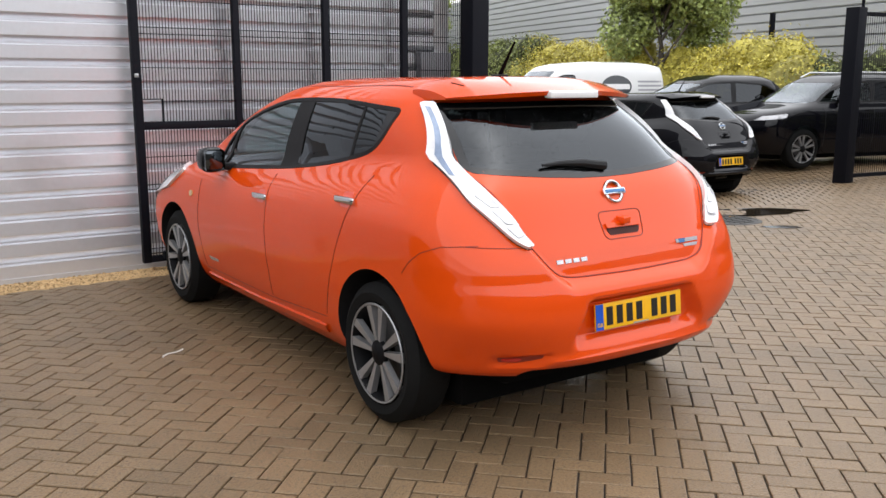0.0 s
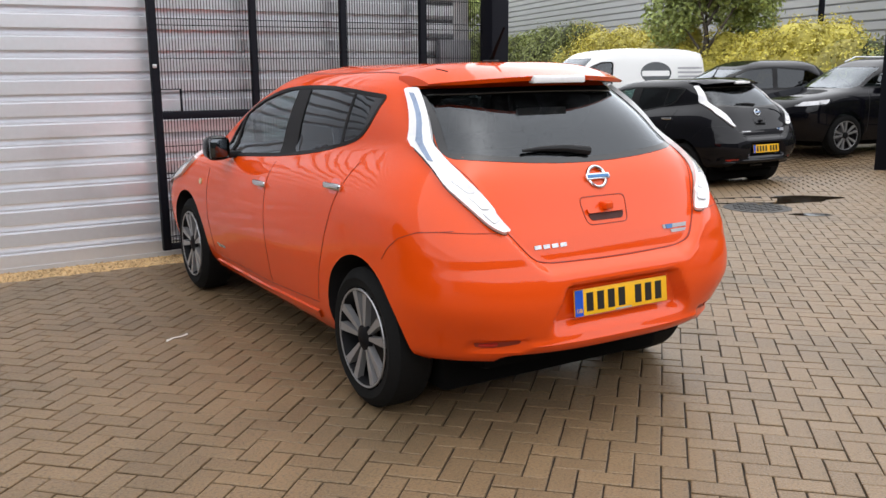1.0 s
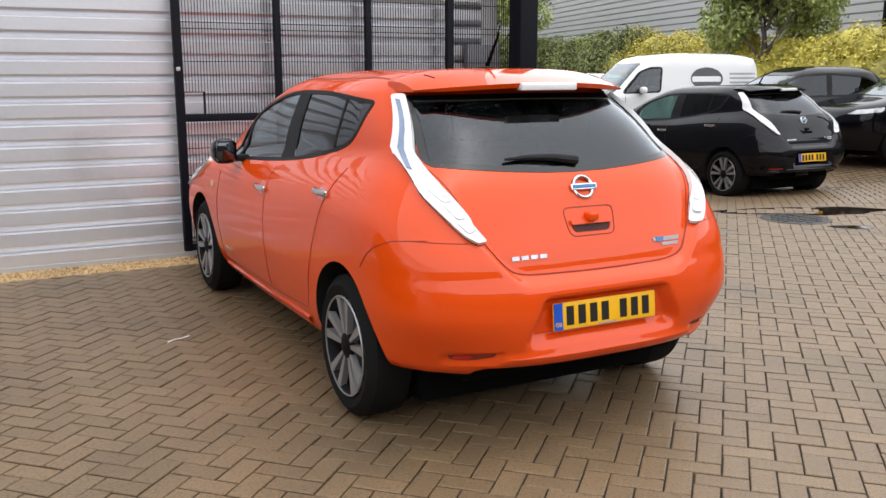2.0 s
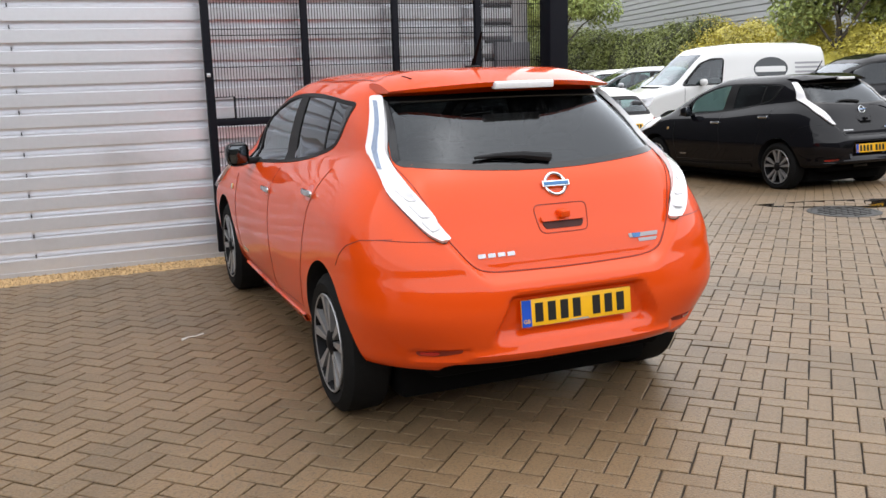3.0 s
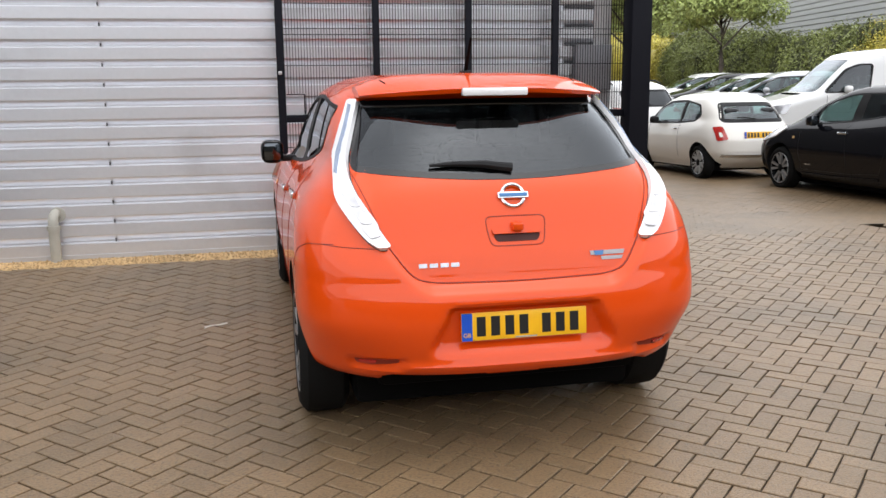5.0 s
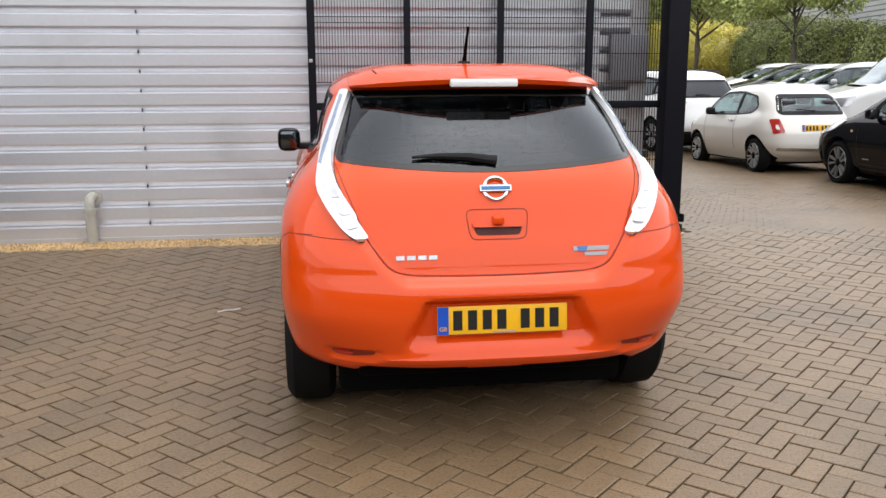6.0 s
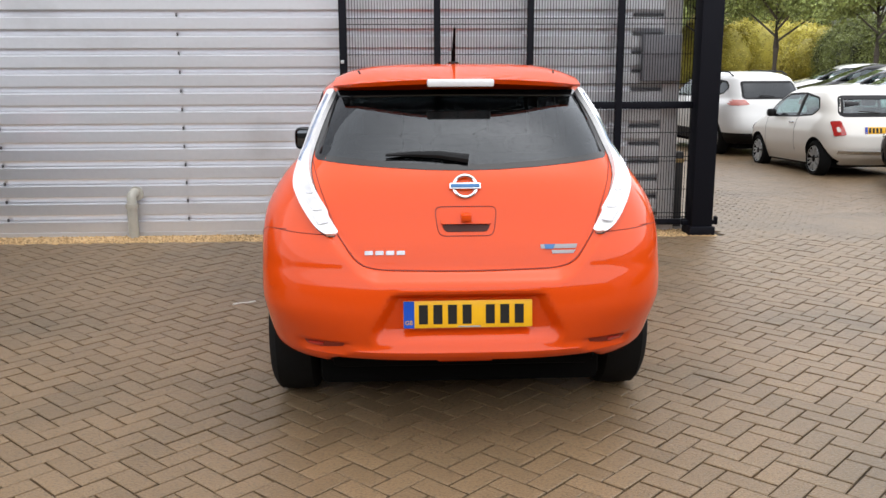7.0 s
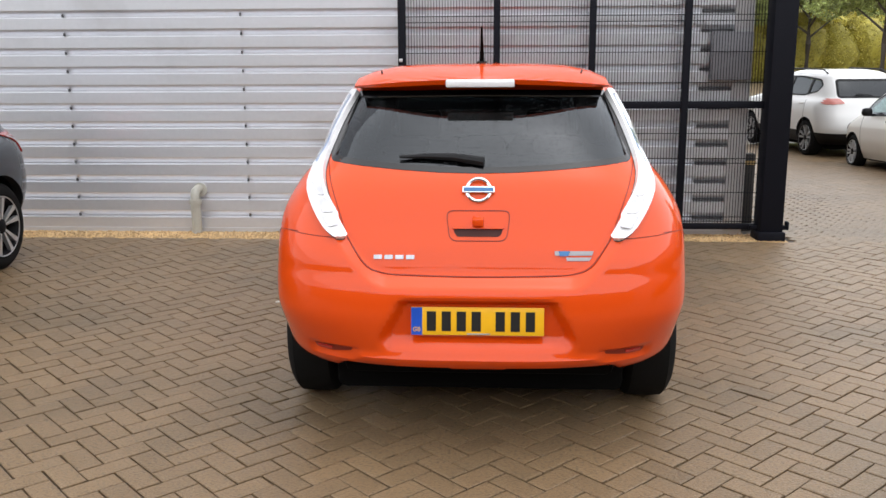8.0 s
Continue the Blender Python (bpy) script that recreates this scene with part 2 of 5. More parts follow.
GROUND_Y = curve([(-60, 0.0), (4.2, 0.0), (5.2, -0.06), (6.3, -0.15), (9, -0.22), (11, -0.28), (13.3, -0.33), (20, -0.38), (60, -0.38)])


def ground_z(x, y):
    """The yard lies level by the wall and falls a little past the gateway."""
    return GROUND_Y(y) * smoothstep((x - 1.5) / 3.0) * (1 - smoothstep((x - 8.6) / 4.0))


# ---- cars ----
class Shell:
    """A car's skin as level outlines: rear and front line, half width by height, and rounding of the corners."""

    def __init__(self, rear, front, width, top, crown, corner, depth=(0.6, 0.8), shift=((0, 0), (5, 0)), step=None, floor=0.2, waist=0.9, fcorner=None, crown_power=3.0, taper=None):
        self.rear, self.front, self.width = curve(rear), curve(front), curve(width)
        self.n, self.m = curve([(z, n) for z, n, _ in corner]), curve([(z, m) for z, _, m in corner])
        fc = fcorner or [(0, 2.6, 2.0), (2.5, 3.2, 2.2)]
        self.fn, self.fm = curve([(z, n) for z, n, _ in fc]), curve([(z, m) for z, _, m in fc])
        self.shift, self.top, self.crown, self.depth, self.step, self.floor, self.waist, self.power = curve(shift), top, crown, depth, step, floor, waist, crown_power
        self.taper = curve(taper) if taper else None

    def outline(self, z, inset=0.0, cols=(30, 24, 16)):
        """Half of the outline at height z, from the rear middle round to the front middle."""
        yr, yf = self.rear(z) + inset, self.front(z) - inset
        length = yf - yr
        dr, df = min(self.depth[0], length * 0.42), min(self.depth[1], length * 0.45)
        n, m, fn, fm = self.n(z), self.m(z), self.fn(z), self.fm(z)
        pts = []

        def half(y):
            k = smoothstep((z - 0.62) / 0.3)
            w = self.width(z - self.shift(y) * k) - inset
            g = smoothstep((z - self.waist) / 0.25)
            return max(w * (1 - (1 - self.taper(y)) * g if self.taper else 1.0), 0.02)

        for i in range(cols[0]):
            u = i / cols[0]
            u = u + 0.10 * math.sin(2 * math.pi * u) / 2 if u > 0 else 0
            u = math.sin(u * math.pi / 2) if i > cols[0] * 0.5 else u * math.sin(0.25 * math.pi) / 0.5
            u = min(u, 0.9995)
            y = yr + dr * (1 - (1 - u ** n) ** (1 / m))
            pts.append((u * half(y), y))
        for i in range(cols[1] + 1):
            y = yr + dr + (length - dr - df) * i / cols[1]
            pts.append((half(y), y))
        for i in range(1, cols[2] + 1):
            u = math.cos(i / cols[2] * math.pi / 2)
            y = yf - df * (1 - (1 - u ** fn) ** (1 / fm))
            pts.append((u * half(y), y))
        return pts

    def mesh(self, levels, inset=0.0, cols=(30, 24, 16), slot=0, caps=7):
        bm = bmesh.new()
        rings = []
        for z in levels:
            h = self.outline(z, inset, cols)
            ring = [(x, y, z) for x, y in h] + [(-x, y, z) for x, y in reversed(h[1:-1])]
            if self.step and not inset:
                ring = [self.step(*p) for p in ring]
            rings.append(ring)
        last = rings[-1]
        cy = sum(p[1] for p in last) / len(last)
        for k in range(1, caps):
            r = math.cos(k / caps * math.pi / 2)
            rings.append([(x * r, cy + (y - cy) * r, z + (self.crown - inset * 0.2) * (1 - r ** self.power)) for x, y, z in last])
        vs = [[bm.verts.new(p) for p in ring] for ring in rings]
        count = len(vs[0])
        for a, b in zip(vs, vs[1:]):
            for k in range(count):
                bm.faces.new((a[k], a[(k + 1) % count], b[(k + 1) % count], b[k]))
        mid = bm.verts.new((0, cy, last[0][2] + self.crown - inset * 0.2))
        for k in range(count):
            bm.faces.new((vs[-1][k], vs[-1][(k + 1) % count], mid))
        base = bm.verts.new((0, sum(v.co.y for v in vs[0]) / count, vs[0][0].co.z))
        for k in range(count):
            bm.faces.new((vs[0][(k + 1) % count], vs[0][k], base))
        bmesh.ops.recalc_face_normals(bm, faces=bm.faces[:])
        for f in bm.faces:
            f.material_index = slot
        return bm


AXES = {"left": ((-1, 0, 0), lambda a, b: (-3, a, b)), "right": ((1, 0, 0), lambda a, b: (3, a, b)), "rear": ((0, -1, 0), lambda a, b: (a, -4, b)), "front": ((0, 1, 0), lambda a, b: (a, 9, b)), "top": ((0, 0, 1), lambda a, b: (a, b, 5))}


def project(tree, side, a, b, lift):
    """The place where the sheet's point (a, b), seen from that side, meets the skin."""
    out, start = AXES[side]
    s = Vector(start(a, b))
    hit, normal, _, _ = tree.ray_cast(s, -Vector(out))
    if hit is None:
        hit, normal, _, _ = tree.find_nearest(s)
        d = Vector(out)
        spot = s + (hit - s).project(d)
        hit, normal, _, _ = tree.find_nearest(spot)
    return hit + normal * lift


def sheet(tree, side, outline, lift=0.003, thick=0.004, cell=0.05, bulge=None):
    """A panel that lies on the skin within a 2D outline."""
    bm = bmesh.new()
    bm.faces.new([bm.verts.new((a, b, 0)) for a, b in outline])
    lo = [min(p[i] for p in outline) for i in (0, 1)]
    hi = [max(p[i] for p in outline) for i in (0, 1)]
    for i in (0, 1):
        v = lo[i] + cell
        while v < hi[i] - cell * 0.3:
            co, no = [0, 0, 0], [0, 0, 0]
            co[i], no[i] = v, 1
            bmesh.ops.bisect_plane(bm, geom=bm.verts[:] + bm.edges[:] + bm.faces[:], plane_co=co, plane_no=no)
            v += cell
    top = {v: project(tree, side, v.co.x, v.co.y, lift + (bulge(v.co.x, v.co.y) if bulge else 0)) for v in bm.verts}
    low = {v: project(tree, side, v.co.x, v.co.y, lift - thick) for v in bm.verts if any(e.is_boundary for e in v.link_edges)}
    rim = [e for e in bm.edges if e.is_boundary]
    down = {v: bm.verts.new(p) for v, p in low.items()}
    for e in rim:
        a, b = e.verts
        bm.faces.new((a, b, down[b], down[a]))
    for v, p in top.items():
        v.co = p
    bmesh.ops.recalc_face_normals(bm, faces=bm.faces[:])
    out = Vector(AXES[side][0])
    flat = [f for f in bm.faces if all(v in top for v in f.verts)]
    if sum(f.normal.dot(out) for f in flat) < 0:
        bmesh.ops.reverse_faces(bm, faces=bm.faces[:])
    return bm


def strip(tree, side, path, width, lift=0.002, closed=False, fine=0.04):
    """A narrow band along a 2D line on the skin: a shut line, a seal or a trim."""
    pts = []
    seq = list(path) + ([path[0]] if closed else [])
    for p, q in zip(seq, seq[1:]):
        p, q = Vector(p), Vector(q)
        k = max(1, int((q - p).length / fine))
        pts += [p.lerp(q, i / k) for i in range(k)]
    if not closed:
        pts.append(Vector(seq[-1]))
    n = len(pts)
    bm = bmesh.new()
    rows = []
    for i, p in enumerate(pts):
        a, b = (pts[i - 1], pts[(i + 1) % n]) if closed else (pts[max(i - 1, 0)], pts[min(i + 1, n - 1)])
        d = (b - a).normalized()
        s = Vector((-d.y, d.x)) * width / 2
        rows.append([bm.verts.new(project(tree, side, *(p + s * e), h)) for e, h in ((1.15, -0.004), (1, lift), (-1, lift), (-1.15, -0.004))])
    for a, b in zip(rows, rows[1:] + (rows[:1] if closed else [])):
        for k in range(3):
            bm.faces.new((a[k], a[k + 1], b[k + 1], b[k]))
    bmesh.ops.recalc_face_normals(bm, faces=bm.faces[:])
    return bm


def cut(bm, cutters):
    """The mesh less the cutters, each a bmesh whose faces carry slot 1."""
    base = bpy.data.meshes.new("cut_base")
    bm.to_mesh(base)
    bm.free()
    ob = new("cut_base", base)
    base.materials.append(CHROME)
    made = [ob]
    for c in cutters:
        me = bpy.data.meshes.new("cutter")
        for f in c.faces:
            f.material_index = 0
        c.to_mesh(me)
        c.free()
        me.materials.append(TRIM)
        k = new("cutter", me)
        mod = ob.modifiers.new("cut", "BOOLEAN")
        mod.operation, mod.object, mod.solver, mod.material_mode = "DIFFERENCE", k, "EXACT", "TRANSFER"
        made.append(k)
    deps = bpy.context.evaluated_depsgraph_get()
    out = bpy.data.meshes.new_from_object(ob.evaluated_get(deps))
    for o in made:
        me = o.data
        bpy.data.objects.remove(o)
        bpy.data.meshes.remove(me)
    inner = [m == TRIM for m in out.materials]
    for f in out.polygons:
        f.material_index = 1 if inner[f.material_index] else 0
    marks = [f.material_index for f in out.polygons]
    out.materials.clear()
    for f, k in zip(out.polygons, marks):
        f.material_index = k
    return out


def prism(outline, axis, d0, d1):
    """An outline drawn out along x or y, as a cutter."""
    bm = bmesh.new()
    put = (lambda a, b, d: (d, a, b)) if axis == "x" else (lambda a, b, d: (a, d, b))
    lo, hi = [bm.verts.new(put(a, b, d0)) for a, b in outline], [bm.verts.new(put(a, b, d1)) for a, b in outline]
    n = len(outline)
    for k in range(n):
        bm.faces.new((lo[k], lo[(k + 1) % n], hi[(k + 1) % n], hi[k]))
    bm.faces.new(lo)
    bm.faces.new(hi)
    bmesh.ops.recalc_face_normals(bm, faces=bm.faces[:])
    return bm


def tree_of(bm):
    from mathutils.bvhtree import BVHTree
    return BVHTree.FromBMesh(bm)


WHEELS = {}


DISC_STEEL = material("brake_steel", (0.10, 0.10, 0.10), 0.5, 0.7, 0.2)


def wheel_meshes(kind, r, width, rim, spokes, cut_face):
    """The meshes of one wheel, its outer face at x = 0 and looking to -x."""
    if kind in WHEELS:
        return WHEELS[kind]
    w = width
    tyre = lathe([(0.02, rim), (0.004, rim + 0.012), (-0.004, (rim + r) / 2), (0.012, r - 0.022), (0.03, r - 0.004), (w * 0.5, r), (w - 0.03, r - 0.004), (w - 0.012, r - 0.022), (w, (rim + r) / 2), (w - 0.02, rim)], 56, closed=False)
    barrel = lathe([(0.004, rim + 0.004), (0.0, rim - 0.008), (0.02, rim - 0.02), (0.10, rim - 0.03), (0.115, 0.06), (0.115, 0.005)], 48, closed=False)
    bm = bmesh.new()
    hw0, hw1 = (0.008, 0.0205) if spokes <= 10 else (0.009, 0.013)
    q = [(0.012, -hw0, 0.05), (0.012, hw0, 0.05), (0.002, hw1, rim - 0.008), (0.002, -hw1, rim - 0.008)]
    f = [bm.verts.new(v) for v in q]
    g = [bm.verts.new((v[0] + 0.028, v[1] * 1.15, v[2])) for v in q]
    bm.faces.new(f)
    for i in range(4):
        bm.faces.new((f[i], f[(i + 1) % 4], g[(i + 1) % 4], g[i]))
    bmesh.ops.recalc_face_normals(bm, faces=bm.faces[:])
    cap = lathe([(0.03, 0.062), (0.012, 0.058), (0.004, 0.035), (0.0, 0.028), (0.0, 0.002)], 24)
    disc = lathe([(0.085, 0.14), (0.085, 0.03), (0.1, 0.03), (0.1, 0.14)], 30, closed=False)
    lip = lathe([(0.003, rim + 0.003), (-0.002, rim), (0.001, rim - 0.009), (0.012, rim - 0.010)], 48, closed=False)
    out = []
    for name, b, mat, smooth in (("tyre", tyre, RUBBER, True), ("rim_barrel", barrel, DARK_ALLOY, True), ("spoke", bm, cut_face, False), ("hub_cap", cap, DARK_ALLOY, True), ("brake_disc", disc, DISC_STEEL, True), ("rim_lip", lip, cut_face, True)):
        me = bpy.data.meshes.new(name)
        b.to_mesh(me)
        b.free()
        me.materials.append(mat)
        if smooth:
            me.shade_smooth()
            me.set_sharp_from_angle(angle=radians(40))
        out.append((name, me))
    WHEELS[kind] = out
    return out


def add_wheels(car, kind, places, r, width, rim, spokes=10, face=None):
    """Four wheels: places of (x of the outer face, y)."""
    meshes = wheel_meshes(kind, r, width, rim, spokes, face or CUT_ALLOY)
    for i, (x, y) in enumerate(places):
        for side in (-1, 1):
            w = new("wheel", meshes[0][1])
            w.parent = car
            w.matrix_local = Matrix.Translation((side * x, y, r)) @ (Matrix.Rotation(math.pi, 4, "Z") if side > 0 else Matrix()) @ Matrix.Rotation(0.35 + 1.1 * i + 0.4 * side, 4, "X")
            for name, me in meshes[1:]:
                for k in range(spokes if name == "spoke" else 1):
                    s = new(name, me)
                    s.parent = w
                    if name == "spoke":
                        s.matrix_local = Matrix.Rotation(4 * math.pi * (k // 2) / spokes + (1 if k % 2 else -1) * 2 * math.pi / spokes * 0.37, 4, "X")


def letters(name, text, size, mat, parent, at):
    """Raised letters in the built-in font, as a mesh."""
    cu = bpy.data.curves.new(name, "FONT")
    cu.body, cu.size, cu.extrude, cu.align_x, cu.align_y = text, size, 0.0006, "CENTER", "CENTER"
    tmp = new(name, cu)
    me = bpy.data.meshes.new_from_object(tmp.evaluated_get(bpy.context.evaluated_depsgraph_get()))
    bpy.data.objects.remove(tmp)
    ob = part_mesh(name, me, mat, parent, "", False)
    ob.matrix_local = at
    return ob


def plate(car, tree, z, y, tilt=8.0, width=0.52, height=0.111):
    """A yellow registration plate; its characters stand as plain bars."""
    base = boxes((-width / 2, width / 2, -0.006, 0.004, -height / 2, height / 2), bevel=0.003)
    p = part("number_plate", base, PLATE_YELLOW, car, "yellow number plate with black bars")
    p.matrix_local = pose(0, y, z, -tilt)
    part("blue_band", boxes((-width / 2 + 0.001, -width / 2 + 0.044, -0.0072, -0.0055, -height / 2 + 0.001, height / 2 - 0.001)), PLATE_BLUE, p, smooth=False)
    letters("band_letters", "GB", 0.024, PLATE_YELLOW, p, pose(-width / 2 + 0.0225, -0.0078, -0.033, 90))
    span, x = width - 0.075, -width / 2 + 0.062
    step = span / 7.6
    for k in range(7):
        gap = step * 0.6 if k >= 4 else 0
        x0 = x + k * step + gap
        part("character_bar", boxes((x0, x0 + step * 0.62, -0.0076, -0.0055, -0.039, 0.039)), INK, p, smooth=False)
    part("maker_line", boxes((-0.04, 0.05, -0.0074, -0.0055, -0.052, -0.047)), GREY_PRINT, p, smooth=False)
    return p


def mirror2(outline):
    return [(-a, b) for a, b in reversed(outline)]


def seats(car, rows, width, base):
    """Front seats, rear bench, dashboard and steering wheel inside a cabin."""
    for name, y, xs in rows:
        for x in xs:
            bm = bmesh.new()
            box(bm, x - 0.24, x + 0.24, y - 0.05, y + 0.48, base, base + 0.22, 0.06)
            box(bm, x - 0.23, x + 0.23, y - 0.16, y + 0.02, base + 0.12, base + 0.66, 0.06)
            box(bm, x - 0.12, x + 0.12, y - 0.20, y - 0.10, base + 0.68, base + (0.84 if name == "front" else 0.76), 0.04)
            part("seat", bm, SEAT_CLOTH, car)


def dashboard(car, y, z, width, wheel_x):
    bm = bmesh.new()
    box(bm, -width, width, y, y + 0.40, z - 0.30, z, 0.06)
    d = part("dashboard", bm, CABIN, car)
    bm = bmesh.new()
    tube(bm, [(wheel_x + 0.185 * math.cos(a), y - 0.12 + 0.08 * math.sin(a), z - 0.02 + 0.165 * math.sin(a)) for a in (2 * math.pi * k / 24 for k in range(25))], 0.016, 8)
    box(bm, wheel_x - 0.17, wheel_x + 0.17, y - 0.13, y - 0.09, z - 0.05, z + 0.0, 0.01)
    part("steering_wheel", bm, TRIM, car)
    return d


# ---- setting: wall, gate, ground ----
CLAD = material("silver_cladding", (0.68, 0.69, 0.725), 0.33, 0.6, 0.05, 25, 0.0, 0.7, dirt=((0.30, 0.29, 0.28), 1.2, 0.58, 0.35))
CLAD_FAR = material("grey_cladding", (0.47, 0.48, 0.50), 0.5, 0.1, 0.06, 20, 0.0, 0.5)
FLASH = material("pale_flashing", (0.52, 0.52, 0.53), 0.45, 0.3, 0.06)
GATE_COAT = material("black_powder_coat", (0.004, 0.0045, 0.008), 0.6, 0, 0.2, 70, 0.1, spec=0.14)
PAVER = material("buff_block_paving", (0.190, 0.126, 0.067), 0.42, 0, 0.11, 110, 1.0, 0.6, dirt=[((0.075, 0.058, 0.034), 0.9, 0.50, 0.5), ((0.05, 0.036, 0.022), 75.0, 0.50, 0.75), ((0.42, 0.34, 0.25), 140.0, 0.60, 0.7)], island=True, spec=0.42)
JOINT = material("dark_joint_sand", (0.030, 0.022, 0.015), 0.85, 0, 0.3, 90, 0.5)
GRAVEL = material("yellow_gravel", (0.40, 0.27, 0.13), 0.8, 0, 0.45, 60, 0.4, 2, island=True)
FILLER = material("grey_profile_filler", (0.09, 0.09, 0.095), 0.7, 0, 0.2)
PLASTIC_PIPE = material("grey_downpipe", (0.40, 0.39, 0.34), 0.5, 0, 0.12, 30)


def clad_wall(name, x0, x1, y, z0, z1, pitch, first, depth, mat, label, thick=0.2):
    """Horizontal trapezoidal sheeting: flat faces with narrow grooves between them, on a solid wall."""
    prof = [(z0, 0.0)]
    k = 0
    while first + k * pitch < z1:
        c = first + k * pitch
        prof += [(c - 0.043, 0.0), (c - 0.034, depth), (c - 0.020, depth), (c + 0.028, 0.0)]
        k += 1
    prof = [p for p in prof if p[0] <= z1] + [(z1, 0.0)]
    bm = bmesh.new()
    n = max(1, int((x1 - x0) / 1.63))
    xs = [x0 + (x1 - x0) * i / n for i in range(n + 1)]
    cols = [[bm.verts.new((x, y + d, z)) for z, d in prof] for x in xs]
    for a, b in zip(cols, cols[1:]):
        for j in range(len(prof) - 1):
            bm.faces.new((a[j], b[j], b[j + 1], a[j + 1]))
    bmesh.ops.recalc_face_normals(bm, faces=bm.faces[:])
    if sum(f.normal.y for f in bm.faces) > 0:
        bmesh.ops.reverse_faces(bm, faces=bm.faces[:])
    box(bm, x0, x1, y + depth + 0.012, y + thick, z0, z1)
    return tagged(part(name, bm, mat, smooth=False), label, "wall", kind="structure")


WALL_Y, PITCH, FIRST = 4.80, 0.1653, 0.171
wall = clad_wall("wall_north", -30.0, 2.14, WALL_Y, 0.03, 9.0, PITCH, FIRST, 0.034, CLAD, "silver-grey horizontal profiled metal cladding wall")
# corner flashing and the end of the sheets
bm = bmesh.new()
box(bm, 2.135, 2.30, WALL_Y - 0.012, WALL_Y + 0.2, 0.03, 9.0, 0.004)
part("corner_flashing", bm, FLASH, wall)
# Unseen end wall; its dark colour is chosen to dim the black car's reflections.
bm = bmesh.new()
box(bm, 2.06, 2.30, WALL_Y + 0.2, 20.0, 0.0, 9.0)
tagged(part("wall_east", bm, material("dark_end_wall", (0.10, 0.10, 0.105), 0.6, 0.0, 0.1, 12), smooth=False), "dark grey end wall of the building", "wall", kind="structure")
bm = bmesh.new()
box(bm, -30.0, 2.30, WALL_Y - 0.008, WALL_Y + 0.1, -0.02, 0.032)
part("wall_foot", bm, FLASH, wall)
# lap joints with screws in the grooves
for x in (-13.63, -12.0, -10.37, -8.74, -7.11, -5.48, -3.85, -2.22):
    k = 0
    while FIRST + k * PITCH < 4.0:
        z = FIRST + k * PITCH - 0.004
        bm = bmesh.new()
        box(bm, x - 0.005, x + 0.005, WALL_Y + 0.006, WALL_Y + 0.044, z - 0.029, z - 0.001)
        part("lap_screw", bm, FILLER, wall, smooth=False)
        k += 1

# dark profile fillers where the sheets end at the corner
k = 0
while FIRST + k * PITCH < 4.0:
    z = FIRST + k * PITCH
    bm = bmesh.new()
    box(bm, 1.86, 2.13, WALL_Y + 0.008, WALL_Y + 0.044, z - 0.033, z - 0.010)
    part("profile_filler", bm, FILLER, wall, smooth=False)
    k += 1

# downpipe stub
pipe = thing("downpipe", "short grey plastic waste pipe at the foot of the wall", "pipe")
bm = bmesh.new()
tube(bm, [(-2.70, WALL_Y - 0.075, -0.02), (-2.70, WALL_Y - 0.075, 0.30)], 0.045, 16)
part("pipe", bm, PLASTIC_PIPE, pipe)
bm = bmesh.new()
tube(bm, [(-2.70, WALL_Y - 0.075, 0.27), (-2.70, WALL_Y - 0.075, 0.31)], 0.056, 16)
part("collar", bm, PLASTIC_PIPE, pipe)
bm = bmesh.new()
tube(bm, [(-2.70, WALL_Y - 0.075, 0.30), (-2.70, WALL_Y - 0.075, 0.35), (-2.698, WALL_Y - 0.06, 0.385), (-2.69, WALL_Y - 0.02, 0.40), (-2.68, WALL_Y + 0.04, 0.40)], 0.042, 14)
part("elbow", bm, PLASTIC_PIPE, pipe)
bm = bmesh.new()
tube(bm, [(-2.675, WALL_Y - 0.005, 0.39), (-2.675, WALL_Y + 0.02, 0.39)], 0.065, 18)
part("wall_collar", bm, PLASTIC_PIPE, pipe)

# meter box on the wall
bm = bmesh.new()
box(bm, 1.93, 2.28, WALL_Y - 0.10, WALL_Y - 0.013, 1.38, 1.79, 0.008)
cab = tagged(part("meter_box", bm, material("grey_box_paint", (0.19, 0.19, 0.205), 0.5, 0.1, 0.1)), "plain dark grey metal box on the wall", "wall box")

# swing gate folded back along the wall
GY = 4.66
gate = thing("metal_gate", "tall black metal mesh gate folded back along the wall", "gate")
for x, w in ((-0.752, 0.066), (0.075, 0.056), (0.90, 0.056), (1.708, 0.06)):
    part("stile", boxes((x - w / 2, x + w / 2, GY - 0.03, GY + 0.03, 0.07, 2.55), bevel=0.004), GATE_COAT, gate)
for z0, z1 in ((1.138, 1.200), (0.072, 0.122), (2.49, 2.55)):
    xs = (-0.719, 0.047, 0.103, 0.872, 0.928, 1.678, 1.738, 2.40)
    for a, b in zip(xs[::2], xs[1::2]):
        part("rail", boxes((a, b, GY - 0.025, GY + 0.025, z0, z1), bevel=0.003), GATE_COAT, gate)


